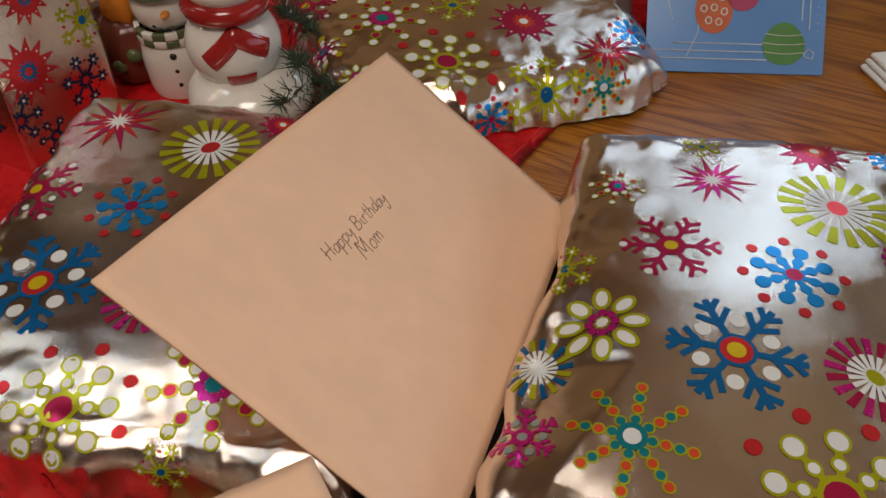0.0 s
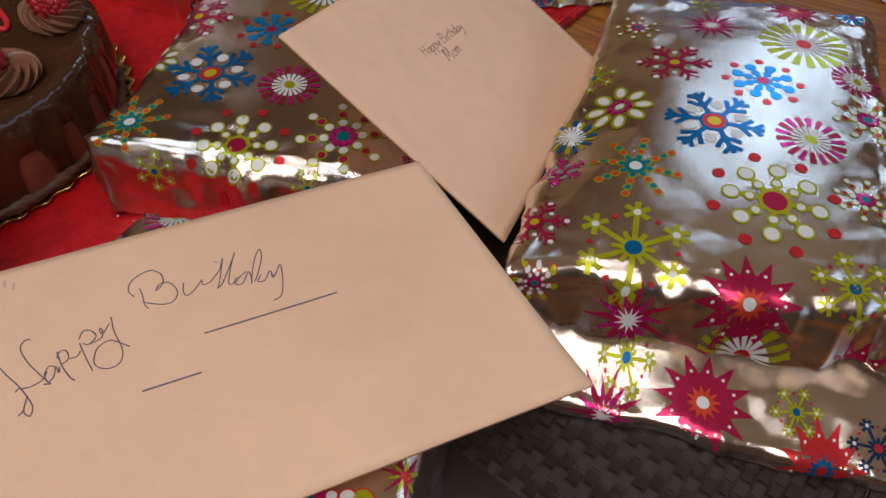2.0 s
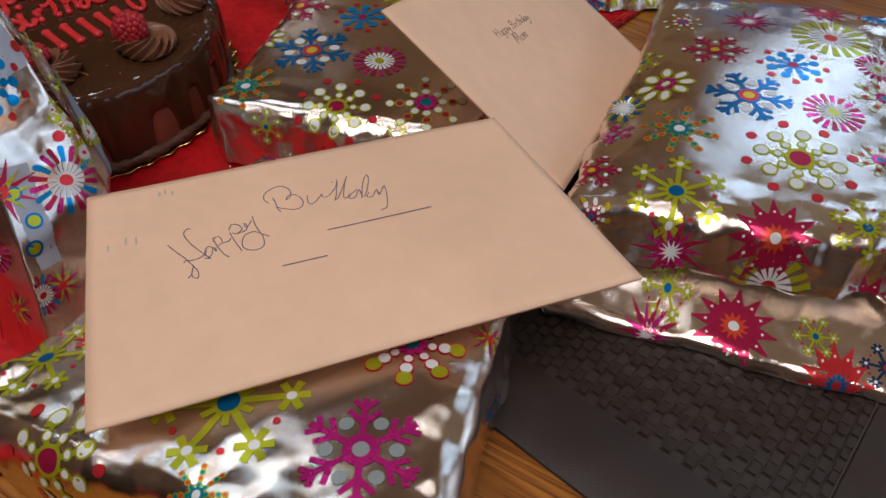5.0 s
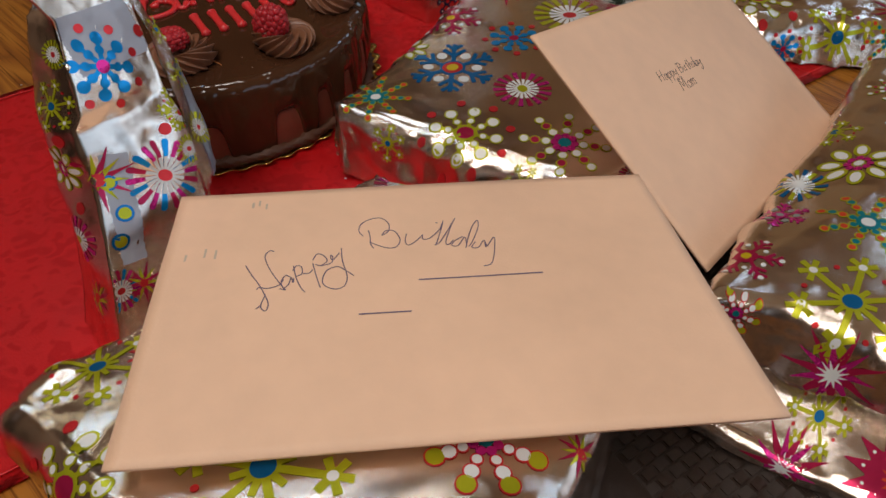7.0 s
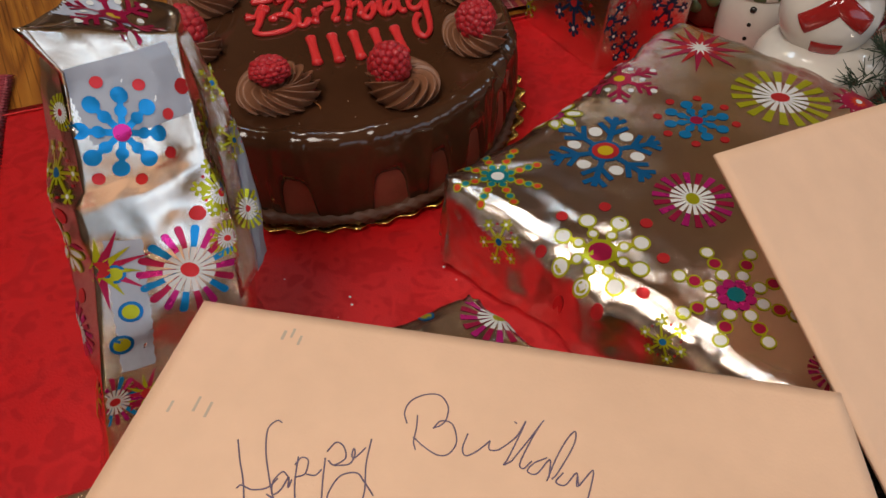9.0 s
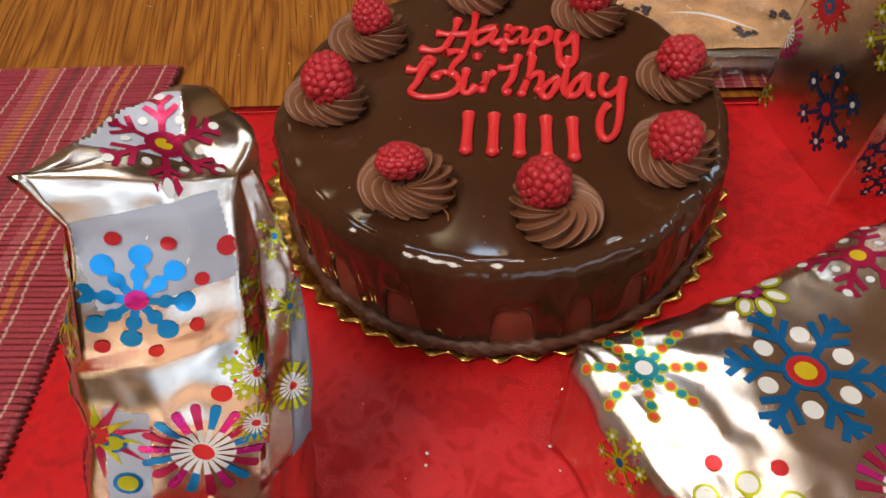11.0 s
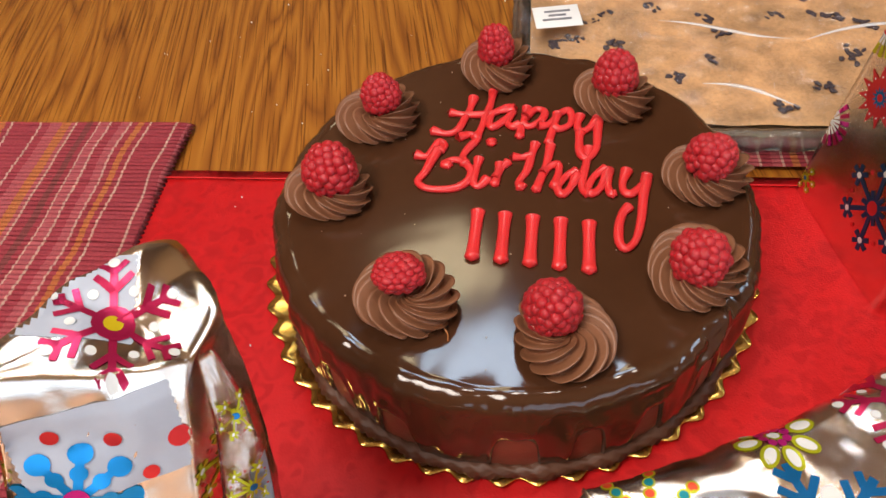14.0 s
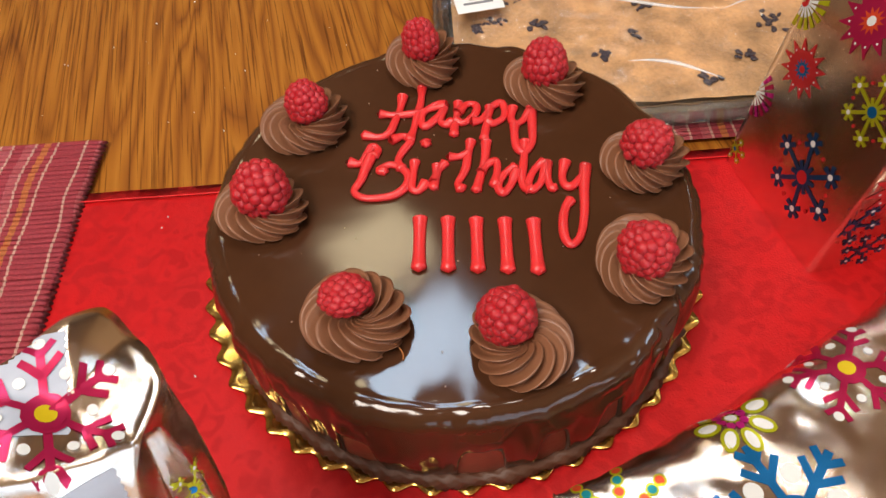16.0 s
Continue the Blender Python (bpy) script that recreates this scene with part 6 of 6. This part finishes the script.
def slim_snowman():
    c = Vector((-0.140, 0.475, 0.0))
    f = Vector((0.4, -0.92, 0)).normalized()
    bm = bmesh.new()
    lathe(bm, c, [(0.022, 0.003), (0.0235, 0.01), (0.0235, 0.03), (0.021, 0.046), (0.018, 0.05)], 36, None, 0, False)
    ball(bm, c + Vector((0, 0, 0.068)), (0.021, 0.021, 0.020), 30, 18, 0)
    for k in range(16):
        a = 2 * math.pi * k / 16
        for r in range(2):
            d = Vector((math.cos(a), math.sin(a), 0))
            ax = Matrix((d, Vector((-d.y, d.x, 0)), (0, 0, 1))).transposed()
            box(bm, c + d * 0.0205 + Vector((0, 0, 0.047 + 0.0055 * r)), (0.004, 0.0085, 0.0055), ax, 0.0008, 1 if (k + r) % 2 else 2)
    for z in (0.038, 0.027, 0.016):
        ball(bm, c + f * 0.0228 + Vector((-0.003, 0, z)), (0.0026, 0.0022, 0.0026), 10, 8, 3)
    for a, z in ((-0.5, 0.060), (-0.3, 0.057), (-0.1, 0.0565), (0.1, 0.057)):
        d = Vector((f.x * math.cos(a) - f.y * math.sin(a), f.x * math.sin(a) + f.y * math.cos(a), 0))
        ball(bm, c + d * 0.0190 + Vector((0, 0, z)), (0.0013, 0.0012, 0.0013), 8, 6, 3)
    ball(bm, c + f * 0.021 + Vector((0, 0, 0.069)), (0.0028, 0.006, 0.0026), 10, 8, 4)
    lathe(bm, c + Vector((0, 0, 0.080)), [(0.024, 0), (0.024, 0.003), (0.016, 0.004), (0.015, 0.022), (0.012, 0.024)], 28, None, 1)
    ob = part("snowman_figurine", bm, [M_CERAMIC, M_GREENGLAZE, M_CERAMIC, M_BLACK, M_ORANGE])
    tagged(ob, "slim white ceramic snowman figurine with a checked green scarf", "figurine", "christmas figurines")


def basket_figurine():
    c = Vector((-0.176, 0.488, 0.0))
    bm = bmesh.new()
    lathe(bm, c, [(0.017, 0.003), (0.022, 0.008), (0.0245, 0.028), (0.021, 0.044), (0.013, 0.052)], 32, lambda a, i, r, z: (r * (1 + 0.04 * math.sin(7 * a)), z), 0)
    lathe(bm, c + Vector((0.002, -0.002, 0.050)), [(0.011, 0), (0.0145, 0.008), (0.0125, 0.02), (0.006, 0.032), (0.001, 0.038)], 24, lambda a, i, r, z: (r * (1 + 0.10 * math.sin(5 * a + z * 90)), z), 1)
    for a, z in ((-1.2, 0.030), (-1.7, 0.022), (-0.8, 0.018)):
        ball(bm, c + Vector((math.cos(a) * 0.0238, math.sin(a) * 0.0238, z)), (0.0055, 0.004, 0.0055), 12, 8, 2)
    ob = part("ornament_figurine", bm, [M_BROWN, M_ORANGE, M_GREENGLAZE])
    tagged(ob, "brown glazed ornament figurine with an orange top", "figurine", "christmas figurines")


snowman()
slim_snowman()
basket_figurine()


def sprig(a, b, seed):
    """A pine twig with needles on all sides."""
    a, b = Vector(a), Vector(b)
    rng = random.Random(seed)
    t = thing("pine_sprig", a, "dark green artificial pine sprig between the gifts", "pine sprig", "pine sprigs")
    line = smooth_path([a, a.lerp(b, 0.5) + Vector((0, 0, 0.006)), b], 10)
    bm = bmesh.new()
    tube(bm, line, 0.0011, 6)
    part("twig", bm, M_TWIG, t)
    bm = bmesh.new()
    for k in range(150):
        p = line[rng.randrange(len(line))] + Vector((rng.uniform(-1, 1), rng.uniform(-1, 1), rng.uniform(-1, 1))) * 0.001
        d = ((b - a).normalized() * rng.uniform(0.3, 0.9) + Vector((rng.uniform(-1, 1), rng.uniform(-1, 1), rng.uniform(-0.4, 1)))).normalized()
        ln = rng.uniform(0.011, 0.019)
        tube(bm, [p, p + d * ln * 0.5 + Vector((0, 0, 0.0005)), p + d * ln], lambda f: 0.00055 * (1 - 0.6 * f), 4)
    tagged(part("needles", bm, M_PINE, t, "dark green needles"), kind="stuff")


sprig((-0.02, 0.470, 0.012), (-0.050, 0.405, 0.036), 1)
sprig((-0.015, 0.480, 0.010), (-0.028, 0.410, 0.026), 2)
sprig((-0.05, 0.480, 0.012), (-0.040, 0.425, 0.052), 3)
sprig((-0.03, 0.500, 0.014), (-0.065, 0.500, 0.050), 4)


def greeting_card():
    g = thing("greeting_card", (0.353, 0.511, 0.001), "blue greeting card with drawn ornaments, propped open on the table", "greeting card")
    o, l, up = Vector((0.353, 0.511, 0.0015)), Vector((-1, 0, 0)), Vector((0, 0.69, 0.724)).normalized()
    n = Vector((0, -up.z, up.y))
    ax = Matrix((l, up, l.cross(up))).transposed()
    w, h = 0.14, 0.18
    bm = bmesh.new()
    box(bm, o + l * (w / 2) + up * (h / 2), (w, h, 0.0007), ax, 0.0002)
    part("front_panel", bm, M_CARD, g, "", False)
    bm = bmesh.new()
    up2 = Vector((0, -0.30, 0.95)).normalized()
    ax2 = Matrix((l, up2, l.cross(up2))).transposed()
    foot = o + up * h - up2 * (0.136)
    box(bm, o + l * (w / 2) + up * h - up2 * 0.068, (w, 0.134, 0.0007), ax2, 0.0002)
    part("back_panel", bm, M_LABEL, g, "white inner panel", False)
    def P(x, y, lift=0.0007):
        return o + l * x + up * y + n * lift
    def line(pts, r=0.0005):
        bm = bmesh.new()
        tube(bm, [P(x, y) for x, y in pts], r, 5, 0.4, 0, n)
        part("white_line", bm, INK["w"], g)
    line([(0.138, 0.0105), (0.045, 0.0105)])
    line([(0.138, 0.0165), (0.048, 0.0165)])
    line([(0.120, 0.0225), (0.046, 0.0225)])
    line([(0.0125, 0.035), (0.0125, 0.17)])
    line([(0.0185, 0.042), (0.0185, 0.17)])
    line([(0.016, 0.016), (0.012, 0.020), (0.008, 0.017), (0.009, 0.012), (0.014, 0.013), (0.018, 0.018)], 0.0004)
    line([(0.112, 0.17), (0.122, 0.10), (0.128, 0.07), (0.120, 0.04)], 0.0003)
    line([(0.105, 0.17), (0.096, 0.08), (0.10, 0.03), (0.108, 0.012)], 0.0003)
    for k in range(4):
        line([(0.006, 0.034 + 0.006 * k), (0.006, 0.0344 + 0.006 * k)], 0.0005)
    def ornament(x, y, rx, ry, m, label):
        bm = bmesh.new()
        ring = [bm.verts.new(P(x + rx * math.cos(a) * (1 - 0.12 * math.sin(a)), y + ry * math.sin(a), 0.0009)) for a in (2 * math.pi * k / 40 for k in range(40))]
        bm.faces.new(ring)
        ob = part("ornament", bm, m, g, label)
        return ob
    ornament(0.066, 0.062, 0.013, 0.014, mat("card_magenta", (0.42, 0.06, 0.14), 0.4), "painted magenta ornament")
    a = ornament(0.088, 0.050, 0.0145, 0.020, mat("card_orange", (0.55, 0.13, 0.05), 0.4, 0, 0.2), "painted orange ornament")
    for x, y in ((0.082, 0.058), (0.094, 0.060), (0.080, 0.047), (0.088, 0.050), (0.096, 0.049), (0.084, 0.039), (0.092, 0.040)):
        bm = bmesh.new()
        tube(bm, [P(x + 0.0024 * math.cos(t), y + 0.0026 * math.sin(t), 0.0011) for t in (2 * math.pi * k / 12 for k in range(13))], 0.0006, 4, 0.4, 0, n)
        part("painted_ring", bm, INK["w"], a)
    b = ornament(0.032, 0.0235, 0.0165, 0.0165, mat("card_green", (0.10, 0.26, 0.07), 0.4, 0, 0.2), "painted green ornament")
    for y in (0.031, 0.024, 0.017):
        half = math.sqrt(max(0, 0.0162 ** 2 - (y - 0.0235) ** 2))
        bm = bmesh.new()
        tube(bm, [P(0.032 + half * (k / 5 - 1), y - 0.0015 * math.cos((k / 5 - 1) * 1.5), 0.0011) for k in range(11)], 0.0004, 4, 0.4, 0, n)
        part("painted_line", bm, INK["w"], b)


greeting_card()


def napkin():
    t = thing("paper_napkin", (0.425, 0.50, 0.0), "folded white paper napkin on the oak table", "napkin")
    for k in range(3):
        bm = bmesh.new()
        box(bm, (0.425 + 0.001 * k, 0.505, 0.0025 + 0.005 * k), (0.066 - 0.002 * k, 0.055, 0.0046), Matrix.Rotation(radians(12), 3, "Z"), 0.0020)
        part("fold", bm, M_LABEL, t)


napkin()


# ---- crumbs on the wood and cloth ----
rng = random.Random(77)
bm = bmesh.new()
for i in range(70):
    u, n = rng.uniform(-0.3, 0.05), rng.uniform(0.20, 0.72)
    p = plan(u, n, 0.0035 if n < 0.47 else 0.0006)
    if (p - CAKE).length < 0.14 or (u < -0.2 and n < 0.53):
        continue
    r = rng.uniform(0.0003, 0.0010)
    ball(bm, p, (r, r * rng.uniform(0.5, 1), r * 0.6), 6, 4)
tagged(part("crumbs", bm, M_LABEL), "tiny pale crumbs scattered on the table and cloth", "crumbs", "", "stuff")


# ---- basket weave of the brown mat ----
def weave():
    u0, u1, n0, n1 = WEAVE
    pu, pn = 0.0088, 0.0066
    shape = bmesh.new()
    bmesh.ops.create_cube(shape, size=1.0)
    bmesh.ops.scale(shape, vec=(pu * 0.975, pn * 0.95, 0.0014), verts=shape.verts)
    top = [e for e in shape.edges if all(v.co.z > 0 for v in e.verts)]
    bmesh.ops.bevel(shape, geom=top, offset=0.0009, segments=2, affect="EDGES")
    me = bpy.data.meshes.new("weave_strand")
    shape.to_mesh(me)
    me.materials.append(M_MATBROWN)
    base = base_of(BROWN_MAT)
    turn = Matrix((U, N, (0, 0, 1))).transposed().to_4x4()
    rest, count = bmesh.new(), 0
    nu, nn = int((u1 - u0) / pu), int((n1 - n0) / pn)
    for i in range(nu):
        for j in range(nn):
            u, n = u0 + pu * (i + 0.5 + 0.25 * (1 if j % 2 else -1)), n0 + pn * (j + 0.5)
            m = Matrix.Translation(plan(u, n, 0.0027)) @ turn @ Matrix.Rotation(radians(7 if (i + j) % 2 else -7), 4, "Y")
            if count < 300 and u < 0.16 and n < -0.06:
                ob = new("weave_strand", me)
                ob.parent = BROWN_MAT
                ob.matrix_basis = Matrix.Translation(-base) @ m
                count += 1
            else:
                vs = [rest.verts.new(m @ v.co) for v in shape.verts]
                shape.verts.index_update()
                for f in shape.faces:
                    rest.faces.new([vs[v.index] for v in f.verts])
    shape.free()
    tagged(part("weave", rest, M_MATBROWN, BROWN_MAT, "basket weave of flat brown strands", False), kind="stuff")


weave()
